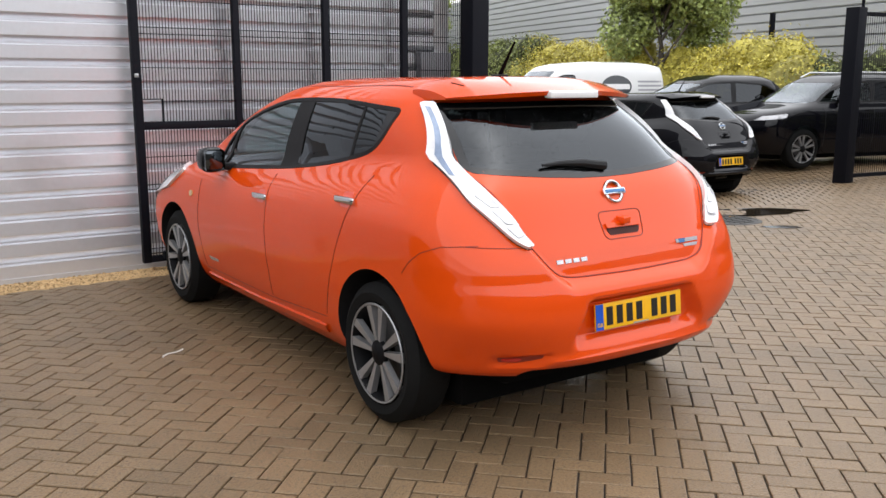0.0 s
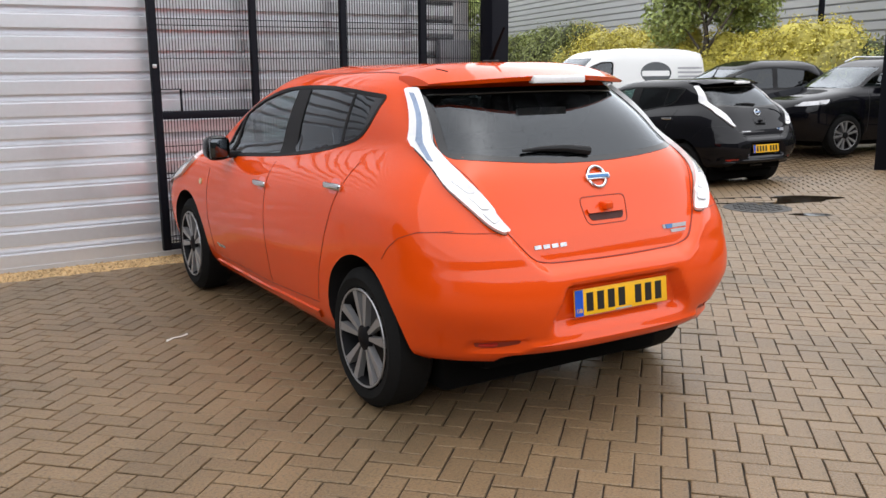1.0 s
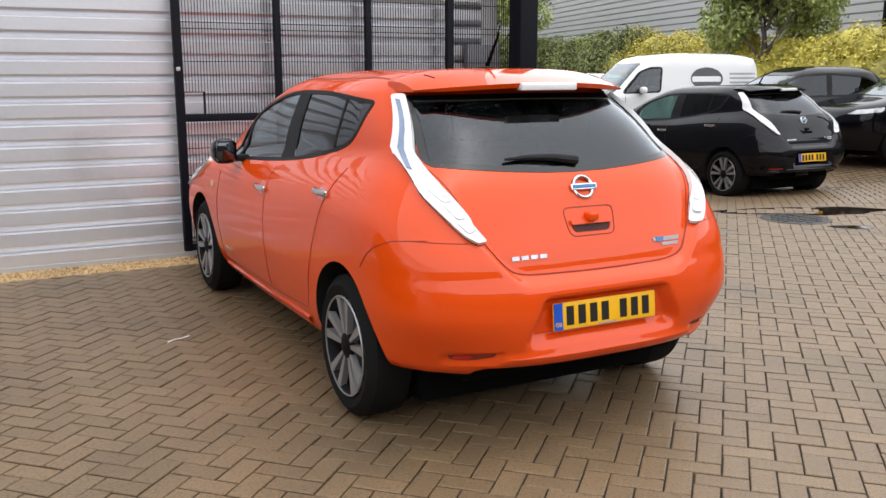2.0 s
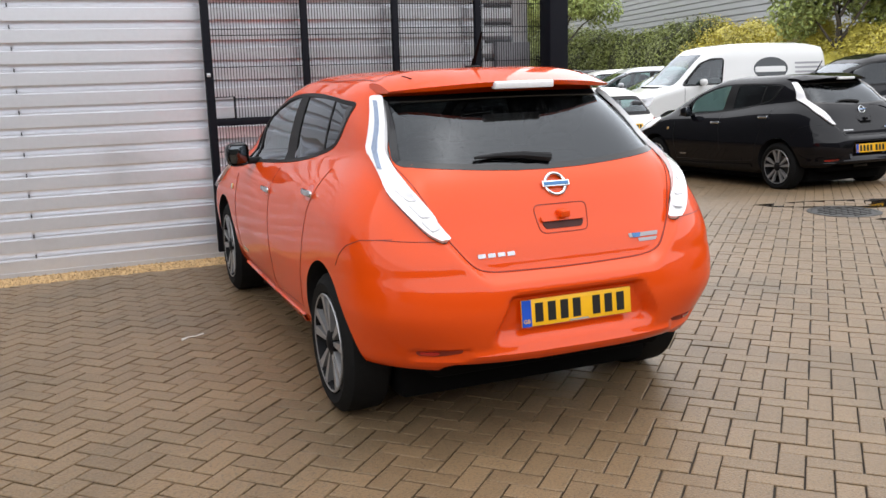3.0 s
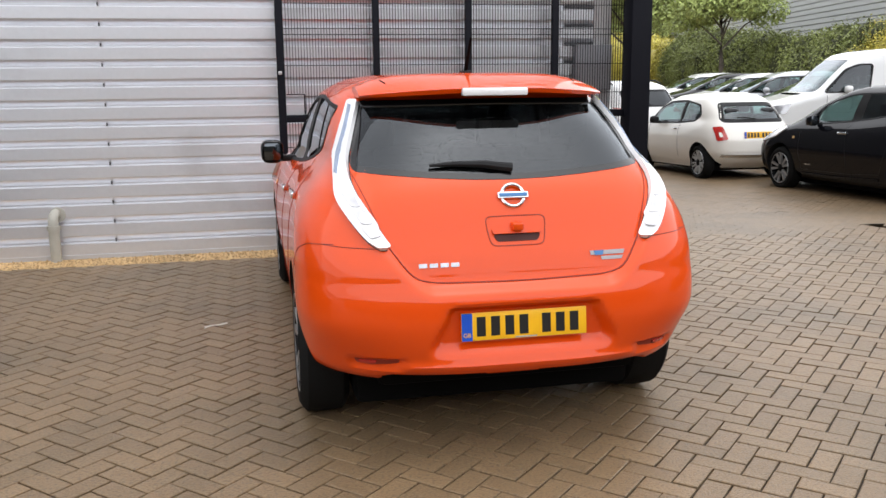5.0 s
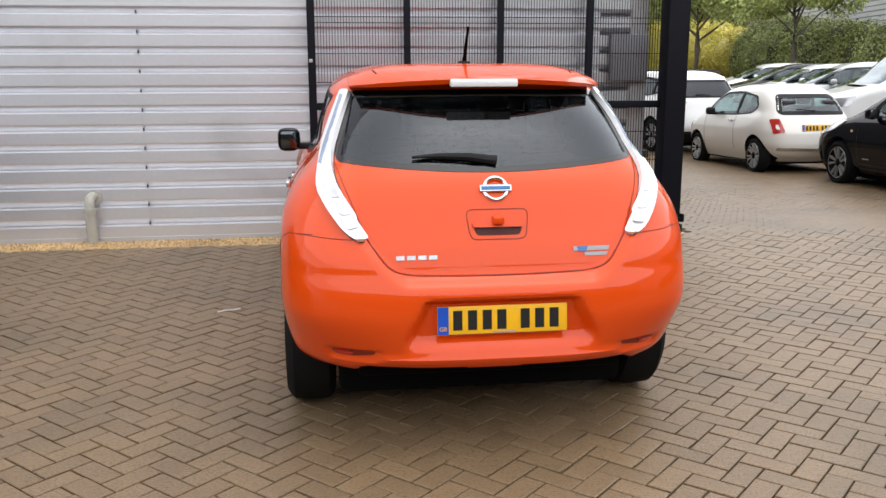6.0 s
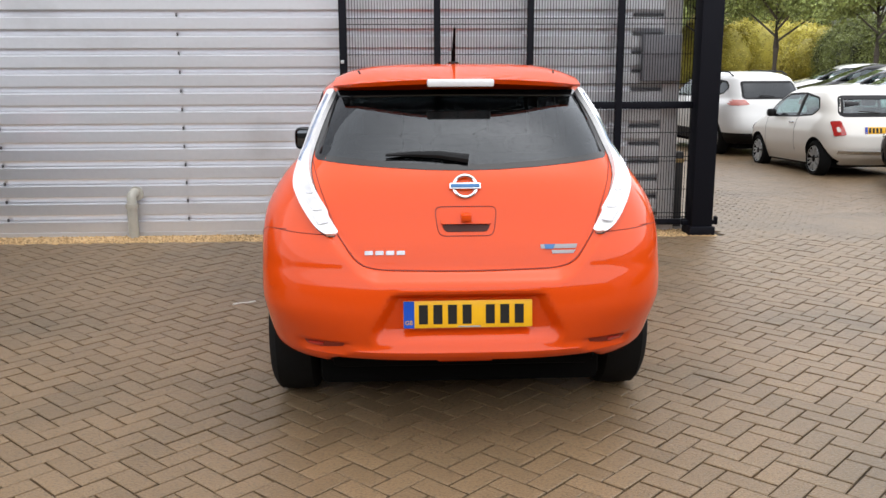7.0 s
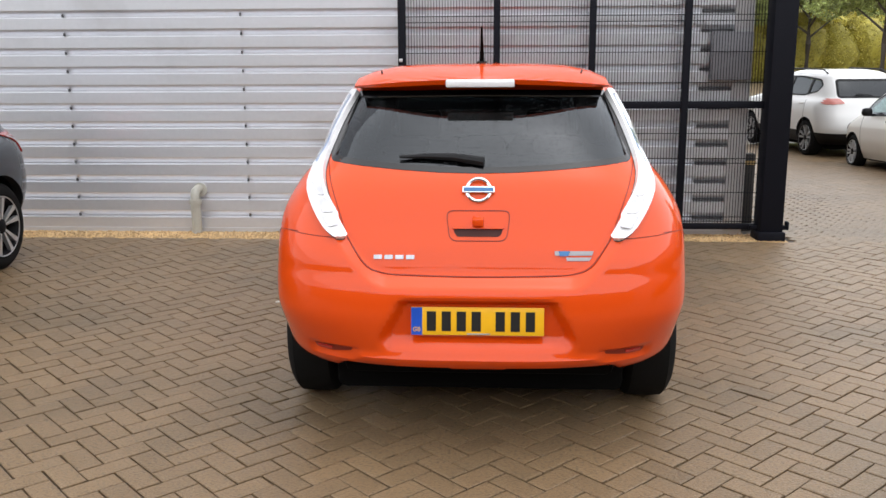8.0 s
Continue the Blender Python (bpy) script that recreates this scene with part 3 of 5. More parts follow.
def mesh_panel(x0, x1, z0, z1, y, pitch, rows, skip=None):
    bm = bmesh.new()
    n = int((x1 - x0) / pitch)
    for k in range(n + 1):
        x = x0 + (x1 - x0) * k / n
        if skip and skip[0] < x < skip[1]:
            for a, b in ((z0, skip[2]), (skip[3], z1)):
                if b > a:
                    box(bm, x - 0.0023, x + 0.0023, y - 0.003, y + 0.003, a, b)
        else:
            box(bm, x - 0.0023, x + 0.0023, y - 0.003, y + 0.003, z0, z1)
    for z in rows:
        if skip and skip[2] < z < skip[3]:
            box(bm, skip[1], x1, y - 0.008, y - 0.002, z - 0.003, z + 0.003)
        else:
            box(bm, x0, x1, y - 0.008, y - 0.002, z - 0.003, z + 0.003)
    return bm


spans = ((-0.72, 0.048), (0.102, 0.873), (0.927, 1.678), (1.738, 2.40))
for i, (a, b) in enumerate(spans):
    skip = (-0.70, -0.565, 1.205, 1.375) if i == 0 else None
    part("mesh_panel", mesh_panel(a, b, 1.20, 2.49, GY + 0.012, 0.0245, (1.36, 1.62, 1.88, 1.93, 2.14, 2.40), skip), GATE_COAT, gate, smooth=False)
    part("mesh_panel", mesh_panel(a, b, 0.122, 1.138, GY + 0.012, 0.0245, (0.14, 0.18, 0.40, 0.66, 0.70, 0.92)), GATE_COAT, gate, smooth=False)
bm = bmesh.new()
box(bm, -0.715, -0.560, GY - 0.004, GY + 0.004, 1.372, 1.380)
box(bm, -0.565, -0.553, GY - 0.006, GY + 0.006, 1.20, 1.380)
part("latch_frame", bm, GATE_COAT, gate, smooth=False)
part("latch_pin", boxes((-0.775, -0.745, GY - 0.045, GY - 0.028, 1.545, 1.575), bevel=0.004), SILVER_ALLOY, gate)
bm = bmesh.new()
tube(bm, [(-0.60, GY - 0.05, -0.01), (-0.60, GY - 0.05, 0.66)], 0.012, 8)
box(bm, -0.63, -0.575, GY - 0.07, GY - 0.025, 0.10, 0.16)
part("drop_bolt", bm, GATE_COAT, gate)
# hinge post, bollard
post = thing("gate_post", "square black steel gate post", "post", "gate posts")
part("shaft", boxes((2.385, 2.578, GY - 0.16, GY + 0.05, -0.03, 3.0), bevel=0.006), GATE_COAT, post)
part("foot_plate", boxes((2.365, 2.60, GY - 0.18, GY + 0.07, -0.03, 0.075), bevel=0.01), GATE_COAT, post)
part("hinge_bracket", boxes((2.32, 2.66, GY - 0.06, GY - 0.02, 0.075, 0.115), bevel=0.006), GATE_COAT, post)
part("hinge_pin", boxes((2.635, 2.66, GY - 0.07, GY - 0.01, 0.075, 0.15), bevel=0.006), GATE_COAT, post)
part("rail_bracket", boxes((2.385, 2.40, GY - 0.03, GY + 0.03, 1.14, 1.20)), GATE_COAT, post)
boll = thing("bollard", "short black timber bollard by the building corner", "bollard")
bm = bmesh.new()
box(bm, 2.37, 2.47, 5.08, 5.20, -0.05, 0.70, 0.01)
part("shaft", bm, material("dark_timber", (0.02, 0.017, 0.014), 0.7, 0, 0.3, 40, 0.4), boll)
part("band", boxes((2.366, 2.474, 5.075, 5.205, 0.60, 0.635)), material("ochre_band", (0.32, 0.2, 0.06), 0.6), boll)
# far gate post with its leaf
post2 = thing("gate_post", "square black steel gate post at the far side of the gateway", "post", "gate posts", at=Matrix.Translation((10.35, 5.45, ground_z(10.35, 5.45))))
part("shaft", boxes((-0.11, 0.11, -0.11, 0.11, -0.05, 2.68), bevel=0.006), GATE_COAT, post2)
bm = bmesh.new()
tube(bm, [(0.16, 0.0, 2.4), (0.16, 0.0, 3.3)], 0.025, 8)
part("top_rod", bm, GATE_COAT, post2)
gate2 = thing("metal_gate", "black metal mesh gate leaf standing open", "gate", at=pose(10.48, 5.45, ground_z(10.4, 5.45), 0, 0, -8))
for x in (0.03, 1.0, 2.0, 3.0):
    part("stile", boxes((x - 0.03, x + 0.03, -0.03, 0.03, 0.07, 2.62), bevel=0.004), GATE_COAT, gate2)
for z in (0.10, 1.20, 2.59):
    part("rail", boxes((0.06, 2.97, -0.022, 0.022, z - 0.03, z + 0.03)), GATE_COAT, gate2)
part("mesh_panel", mesh_panel(0.06, 2.97, 0.13, 2.56, 0.0, 0.05, (0.4, 0.7, 1.0, 1.5, 1.9, 2.3)), GATE_COAT, gate2, smooth=False)

# ground
def ground_sheet():
    bm = bmesh.new()
    xs = [-400, -120, -40, -16, -6.5, -4, 0, 1.5, 2.2, 3, 3.8, 4.6, 6, 8, 9.5, 11, 12, 14, 24, 40, 120, 400]
    ys = [-400, -120, -40, -16, -8, -3.2, 0, 3, 4.2, 4.6, 5.0, 5.4, 5.8, 6.3, 7, 8, 9, 10, 11, 12, 13.3, 15, 17, 20, 26, 40, 120, 400]
    g = [[bm.verts.new((x, y, ground_z(x, y) - 0.012)) for y in ys] for x in xs]
    for i in range(len(xs) - 1):
        for j in range(len(ys) - 1):
            bm.faces.new((g[i][j], g[i + 1][j], g[i + 1][j + 1], g[i][j + 1]))
    return tagged(part("ground", bm, JOINT), "dark sandy joints under the block paving", "ground", kind="structure")


FAR_PAVING = material("far_paving", (0.170, 0.117, 0.068), 0.36, 0, 0.2, 12, 0.3, 0.3, spec=0.5)
ground = ground_sheet()
ground.data.materials.append(FAR_PAVING)
for f in ground.data.polygons:
    if not (-6 < f.center.x < 13.9 and -3.2 < f.center.y < 16.9):
        f.material_index = 1


def block_mesh(length, width, gap=0.0075, cham=0.004, low=-0.02):
    """One paving block: a top, a worn chamfer and its sides."""
    hx, hy = length / 2 - gap / 2, width / 2 - gap / 2
    v = [(sx * (hx - cham), sy * (hy - cham), 0.0) for sx, sy in ((-1, -1), (1, -1), (1, 1), (-1, 1))]
    v += [(sx * hx, sy * hy, -0.002) for sx, sy in ((-1, -1), (1, -1), (1, 1), (-1, 1))]
    v += [(sx * hx, sy * hy, low) for sx, sy in ((-1, -1), (1, -1), (1, 1), (-1, 1))]
    f = [(0, 1, 2, 3)]
    for b in (0, 4):
        f += [(b + (k + 1) % 4, b + k, b + 4 + k, b + 4 + (k + 1) % 4) for k in range(4)]
    return v, f


def herringbone(a, turn, x_range, y_range, keep):
    """Centres and turns of 2:1 blocks in a herringbone; a is the block's width."""
    out = []
    c, s = math.cos(turn), math.sin(turn)
    reach = int(max(abs(v) for v in (*x_range, *y_range)) * 1.5 / a) + 8
    for i in range(-reach, reach):
        for j in range(-reach, reach):
            k = (i - j) % 4
            if k == 0:
                u, v, r = i + 1.0, j + 0.5, 0.0
            elif k == 3:
                u, v, r = i + 0.5, j + 1.0, math.pi / 2
            else:
                continue
            u, v = u + 0.1, v + 0.5
            x, y = a * (c * u - s * v), a * (s * u + c * v)
            if x_range[0] < x < x_range[1] and y_range[0] < y < y_range[1] and keep(x, y):
                out.append((x, y, turn + r))
    return out


def paving():
    rng = random.Random(4)
    def keep(x, y):
        return y < 4.52 or x > 2.75
    spots = herringbone(0.1025, PAVE_TURN, (-6.5, 14.0), (-3.2, 17.0), keep)
    v0, f0 = block_mesh(0.205, 0.1025)
    near = [p for p in spots if -2.6 < p[0] < 2.6 and -1.9 < p[1] < -0.1]
    near = sorted(near, key=lambda p: (p[0] + 0.5) ** 2 + (p[1] + 0.7) ** 2)[:300]
    chosen = set(near)
    me = bpy.data.meshes.new("paving_block")
    me.from_pydata(v0, [], f0)
    me.materials.append(PAVER_SINGLE)
    verts, faces = [], []
    for p in spots:
        x, y, r = p
        dz, tx, ty = rng.uniform(-0.0025, 0.0015), rng.uniform(-0.008, 0.008), rng.uniform(-0.008, 0.008)
        r += rng.uniform(-0.012, 0.012)
        x, y = x + rng.uniform(-0.0015, 0.0015), y + rng.uniform(-0.0015, 0.0015)
        z = ground_z(x, y) + dz
        if p in chosen:
            ob = new("paving_block", me)
            ob.parent = ground
            ob.matrix_local = Matrix.LocRotScale((x, y, z), Euler((tx, ty, r)), None)
            continue
        c, s = math.cos(r), math.sin(r)
        b = len(verts)
        for a, d, h in v0:
            by = y + s * a + c * d
            verts.append((x + c * a - s * d, min(by, 4.45) if x < 2.75 else by, z + h + tx * a + ty * d))
        faces += [tuple(b + k for k in f) for f in f0]
    me = bpy.data.meshes.new("block_field")
    me.from_pydata(verts, [], faces)
    me.materials.append(PAVER)
    ob = new("block_field", me)
    ob.parent = ground
    tagged(ob, "buff herringbone block paving, wet in places", kind="stuff")


PAVE_TURN = radians(45)
PAVER_SINGLE = material("buff_paving_block", (0.190, 0.126, 0.067), 0.42, 0, 0.11, 110, 1.0, 0.6, dirt=[((0.075, 0.058, 0.034), 0.9, 0.50, 0.5), ((0.05, 0.036, 0.022), 75.0, 0.50, 0.75), ((0.42, 0.34, 0.25), 140.0, 0.60, 0.7)], per_object=True, spec=0.42)
paving()


def gravel_strip():
    rng = random.Random(8)
    verts, faces = [], []
    unit = [(1, 0, 0), (-0.5, 0.87, 0), (-0.5, -0.87, 0), (0.1, 0.1, 0.9)]
    for _ in range(9000):
        x, y = rng.uniform(-6.5, 2.62), rng.uniform(4.45, 4.82)
        if rng.random() < 0.1:
            y -= rng.uniform(0, 0.06)
        r, a = rng.uniform(0.006, 0.016), rng.uniform(0, 6.28)
        b = len(verts)
        for ux, uy, uz in unit:
            verts.append((x + r * (ux * math.cos(a) - uy * math.sin(a)), y + r * (ux * math.sin(a) + uy * math.cos(a)), -0.006 + r * uz * rng.uniform(0.7, 1.3)))
        faces += [(b, b + 1, b + 3), (b + 1, b + 2, b + 3), (b + 2, b, b + 3)]
    me = bpy.data.meshes.new("gravel")
    me.from_pydata(verts, [], faces)
    me.materials.append(GRAVEL)
    tagged(new("gravel", me), "strip of yellow gravel along the wall foot", "gravel", kind="stuff")
    bm = bmesh.new()
    box(bm, -14.0, 2.62, 4.45, 4.80, -0.05, -0.004)
    tagged(part("gravel_bed", bm, GRAVEL, smooth=False), "yellow gravel bed along the wall", "gravel", kind="structure")


gravel_strip()


# drain cover and standing water, dropped litter
def flat_patch(x, y, rx, ry, turn, seed, lift):
    """A flat pool with a wandering edge."""
    rng = random.Random(seed)
    bm = bmesh.new()
    ph = [rng.uniform(0, 6.28) for _ in range(4)]
    vs = []
    for k in range(40):
        a = 2 * math.pi * k / 40
        r = 1 + 0.10 * math.sin(2 * a + ph[0]) + 0.08 * math.sin(3 * a + ph[1]) + 0.05 * math.sin(7 * a + ph[2])
        px, py = rx * r * math.cos(a), ry * r * math.sin(a)
        c, s = math.cos(turn), math.sin(turn)
        wx, wy = x + c * px - s * py, y + s * px + c * py
        vs.append(bm.verts.new((wx, wy, ground_z(wx, wy) + lift)))
    bm.faces.new(vs)
    return bm


IRON = material("cast_iron", (0.03, 0.028, 0.026), 0.55, 0.4, 0.3, 40, 0.5)
WET = material("standing_water", (0.018, 0.013, 0.008), 0.03, 0, 0.2, 20, 0, 2, spec=0.35)
for x, y, rx, ry, turn, seed in ((5.90, 4.15, 1.0, 0.30, -0.50, 2), (5.48, 3.14, 0.22, 0.085, -0.58, 5)):
    tagged(part("puddle", flat_patch(x, y, rx, ry, turn, seed, 0.0035), WET, smooth=False), "shallow dark puddle on the block paving", "puddle", "puddles")
drain = thing("drain_cover", "round dark iron drain cover with raised studs", "drain cover", at=Matrix.Translation((5.41, 3.77, ground_z(5.41, 3.77))))
part("rim", lathe([(-0.01, 0.36), (0.003, 0.36), (0.006, 0.35), (0.006, 0.315), (0.002, 0.31)], 40, "z"), IRON, drain)
part("plate", lathe([(-0.008, 0.305), (0.003, 0.305), (0.003, 0.01)], 40, "z"), IRON, drain)
for i in range(7):
    for j in range(7):
        x, y = -0.24 + 0.08 * i, -0.24 + 0.08 * j
        if x * x + y * y < 0.07:
            part("stud", boxes((x - 0.028, x + 0.028, y - 0.012, y + 0.012, 0.002, 0.009)), IRON, drain, smooth=False)
bm = bmesh.new()
tube(bm, [(-1.37, 2.30, 0.005), (-1.33, 2.328, 0.008), (-1.28, 2.342, 0.005), (-1.235, 2.366, 0.008)], 0.005, 6, radii=[0.007, 0.004, 0.004, 0.005])
tagged(part("litter", bm, material("white_litter", (0.75, 0.74, 0.7), 0.7)), "thin white strip of litter on the paving", "litter")


def leaf_step(x, y, z):
    """The tailgate lies back from the bumper; the plate sits in a shallow tray."""
    if y < 0.75 and 0.2 < z < 1.15:
        ax = abs(x)
        edge = 0.732 + 0.15 * max(0.0, (ax - 0.36) / 0.17) ** 1.6
        if ax < 0.62:
            y += 0.045 * smoothstep((z - edge + 0.050) / 0.056) * min(max((1.15 - z) / 0.35, 0.0), 1.0) * smoothstep((0.62 - ax) / 0.06)
        half = 0.350 - 0.075 * smoothstep((z - 0.46) / 0.2)
        y += 0.22 * smoothstep((0.368 - z) / 0.03) * smoothstep((0.58 - ax) / 0.10)
        y += 0.056 * smoothstep((half + 0.050 - ax) / 0.055) * smoothstep((z - 0.428) / 0.075) * smoothstep((0.655 - z) / 0.032)
        y -= 0.014 * smoothstep((z - 0.37) / 0.03) * smoothstep((0.43 - z) / 0.02) * smoothstep((0.6 - ax) / 0.15)
        y += 0.018 * smoothstep((ax - 0.46) / 0.05) * smoothstep((0.71 - ax) / 0.05) * smoothstep((z - 0.388) / 0.015) * smoothstep((0.448 - z) / 0.015)
    return (x, y, z)


def electric_hatchback(name, label, coat, roof_coat, group="", detail=True):
    """A five-door electric hatchback with tall boomerang rear lamps, its rear bumper at y = 0, facing +y."""
    car = thing(name, label, "car", group)
    shell = Shell(
        rear=[(0.20, 0.75), (0.26, 0.45), (0.30, 0.22), (0.325, 0.09), (0.35, 0.05), (0.38, 0.033), (0.46, 0.016), (0.56, 0.012), (0.64, 0.020), (0.70, 0.036), (0.74, 0.052), (0.78, 0.063), (0.82, 0.080), (0.86, 0.103), (0.90, 0.128), (1.0, 0.184), (1.08, 0.240), (1.13, 0.29), (1.16, 0.32), (1.30, 0.455), (1.43, 0.62)],
        front=[(0.20, 4.30), (0.35, 4.42), (0.5, 4.445), (0.65, 4.42), (0.75, 4.32), (0.82, 4.17), (0.88, 4.0), (0.93, 3.83), (0.98, 3.64), (1.05, 3.46), (1.2, 3.12), (1.35, 2.77), (1.43, 2.53)],
        width=[(0.20, 0.74), (0.26, 0.80), (0.32, 0.835), (0.40, 0.858), (0.5, 0.872), (0.6, 0.880), (0.7, 0.878), (0.8, 0.866), (0.9, 0.842), (0.96, 0.815), (1.0, 0.785), (1.04, 0.752), (1.08, 0.725), (1.14, 0.716), (1.2, 0.704), (1.26, 0.688), (1.32, 0.669), (1.38, 0.646), (1.43, 0.624)],
        top=1.43, crown=0.112, crown_power=5.5,
        corner=[(0.2, 2.6, 2.0), (0.42, 3.2, 2.2), (0.6, 4.6, 2.8), (0.88, 5, 3), (1.0, 5.0, 3.0), (1.155, 5.0, 3.1), (1.3, 4.4, 2.7), (1.43, 3.6, 2.2)],
        shift=[(0.3, 0.13), (0.6, 0.12), (1.1, 0.09), (1.6, 0.04), (2.1, 0.0), (4.4, -0.02)],
        taper=[(0.0, 0.94), (0.9, 0.955), (1.5, 0.985), (2.3, 1.0), (3.5, 0.98)], step=leaf_step, depth=(0.6, 0.58),
        fcorner=[(0.2, 2.6, 2.0), (0.75, 2.8, 2.0), (1.0, 4.5, 3.0), (1.1, 6.0, 3.5), (1.43, 6.0, 3.5)])
    low = [0.20, 0.24, 0.28, 0.31, 0.34, 0.36] + [0.372 + 0.0125 * k for k in range(26)]
    levels = low + [0.70 + 0.0125 * k for k in range(18)] + [0.93 + 0.025 * k for k in range(20)] + [1.43]
    cols = (84, 26, 18)
    bm = shell.mesh(levels, cols=cols)
    tree = tree_of(bm)
    side_glass = rounded([(3.02, 0.985), (2.0, 1.055), (1.5, 1.112), (1.13, 1.19), (1.03, 1.26), (0.945, 1.392), (1.4, 1.424), (1.81, 1.427), (2.17, 1.412), (2.5, 1.338), (2.743, 1.26)], [0.03, 0.3, 0.3, 0.1, 0.1, 0.03, 0.2, 0.2, 0.2, 0.2, 0.2])
    rear_glass = rounded([(-0.625, 1.16), (0, 1.112), (0.625, 1.16), (0.555, 1.415), (0, 1.425), (-0.555, 1.415)], [0.02, 0.5, 0.02, 0.02, 0.3, 0.02])
    wind_glass = rounded([(-0.68, 1.03), (0, 1.0), (0.68, 1.03), (0.56, 1.39), (0, 1.41), (-0.56, 1.39)], [0.05, 0.5, 0.05, 0.05, 0.3, 0.05])
    cutters = [shell.mesh([0.69 + 0.05 * k for k in range(14)] + [1.40], inset=0.055, cols=(14, 14, 10), slot=1, caps=4)]
    for y in (0.80, 3.50):
        for s in (-1, 1):
            c = lathe([(s * 0.52, 0.372), (s * 1.2, 0.372)], 40)
            bmesh.ops.translate(c, verts=c.verts[:], vec=(0, y, 0.335))
            cutters.append(c)
    for s in (-1, 1):
        cutters.append(prism(side_glass, "x", s * 0.35, s * 1.3))
    cutters.append(prism(rear_glass, "y", -0.5, 1.0))
    cutters.append(prism(wind_glass, "y", 2.42, 4.4))
    me = cut(bm, cutters)
    part_mesh("body", me, [coat, LINER], car, "", True, 32)
    # glass
    for s in ("left", "right"):
        pane_f = rounded([(2.78, 1.0), (2.03, 1.052), (1.965, 1.416), (2.17, 1.412), (2.5, 1.338), (2.70, 1.262)], [0.03, 0.02, 0.02, 0.1, 0.1, 0.1])
        pane_r = rounded([(1.86, 1.068), (1.5, 1.114), (1.16, 1.184), (1.07, 1.255), (1.02, 1.398), (1.4, 1.424), (1.79, 1.427)], [0.02, 0.1, 0.05, 0.08, 0.04, 0.1, 0.02])
        quarter = rounded([(3.0, 0.988), (2.83, 1.0), (2.74, 1.24)], 0.02)
        part("front_window", sheet(tree, s, pane_f, -0.004, 0.004, 0.08), CLEAR_GLASS, car, "green tinted side window").visible_shadow = False
        part("rear_side_window", sheet(tree, s, pane_r, -0.004, 0.004, 0.08), PRIVACY, car, "dark privacy glass side window")
        part("quarter_light", sheet(tree, s, quarter, -0.004, 0.004, 0.08), CLEAR_GLASS, car)
        part("window_seal", strip(tree, s, side_glass, 0.018, 0.003, True), TRIM, car)
        part("door_pillar", sheet(tree, s, rounded([(2.05, 1.045), (1.84, 1.068), (1.80, 1.430), (1.97, 1.424)], 0.01), 0.001, 0.012, 0.06), TRIM, car)
        part("pillar_trim", strip(tree, s, [(2.85, 0.995), (2.72, 1.26)], 0.035, 0.002), TRIM, car)
        part("rear_pillar_trim", sheet(tree, s, rounded([(1.13, 1.195), (1.05, 1.26), (0.955, 1.388), (1.03, 1.395), (1.085, 1.26)], 0.01), 0.0, 0.01, 0.06), GLOSS_BLACK, car)
        part("window_bar", strip(tree, s, [(1.30, 1.15), (1.24, 1.415)], 0.018, -0.001), TRIM, car)
    part("rear_window", sheet(tree, "rear", rear_glass, -0.003, 0.004, 0.06), REAR_GLASS, car, "rain-speckled dark rear window")
    part("windscreen", sheet(tree, "front", wind_glass, -0.003, 0.004, 0.08), CLEAR_GLASS, car).visible_shadow = False
    part("window_seal", strip(tree, "rear", rear_glass, 0.022, 0.002, True), GLOSS_BLACK, car)
    # rear lamps
    for s in (-1, 1):
        flip = (lambda o: o) if s < 0 else mirror2
        shape = rounded([(-0.584, 1.418), (-0.548, 1.418), (-0.598, 1.30), (-0.652, 1.135), (-0.610, 1.03), (-0.528, 0.866), (-0.556, 0.866), (-0.606, 0.893), (-0.680, 0.995), (-0.712, 1.065), (-0.650, 1.27)], [0.015, 0.01, 0.1, 0.12, 0.1, 0.01, 0.015, 0.05, 0.1, 0.1, 0.15])
        lamp = part("rear_lamp", sheet(tree, "rear", flip(shape), 0.024, 0.04, 0.035), LAMP_WHITE, car, "clear boomerang rear lamp")
        part("lamp_seal", strip(tree, "rear", flip(shape), 0.004, 0.003, True), GLOSS_BLACK, lamp)
        if detail:
            part("led_strip", strip(tree, "rear", [(s * 0.580, 1.395), (s * 0.626, 1.275), (s * 0.684, 1.125)], 0.010, 0.026), LAMP_BLUE, lamp, "blue tinted light strip")
        for k, (z0, z1) in enumerate(((0.905, 0.945), (0.955, 1.005), (1.015, 1.06))):
            def mid(z):
                return 0.565 + (z - 0.872) / (1.13 - 0.872) * 0.125
            q = [(s * (mid(z0) - 0.018), z0), (s * (mid(z1) - 0.024), z1), (s * (mid(z1) + 0.022), z1), (s * (mid(z0) + 0.012), z0)]
            part("reflector_cell", sheet(tree, "rear", rounded(q, 0.008), 0.0265, 0.01, 0.03), LAMP_CELL, lamp)
    # shut lines: strips on the skin; orange ones carry the gaps' shade in colour
    gap = GAP_SHADE if coat == ORANGE else INK
    for s in ("left", "right"):
        for path in ([(0.985, 1.10), (1.06, 0.93), (1.15, 0.75), (1.21, 0.6), (1.285, 0.40)], [(2.02, 1.02), (1.985, 0.75), (1.95, 0.5), (1.95, 0.36)], [(3.04, 0.90), (3.03, 0.6), (2.98, 0.36)], [(1.285, 0.385), (2.0, 0.345), (2.98, 0.345)], [(0.22, 0.886), (0.34, 0.874), (0.44, 0.838), (0.51, 0.79), (0.56, 0.735)]):
            part("shut_line", strip(tree, s, path, 0.0026, 0.002, fine=0.015), gap, car)
        part("sill_strip", strip(tree, s, [(1.32, 0.315), (2.2, 0.285), (3.0, 0.285)], 0.035, 0.012), coat, car)
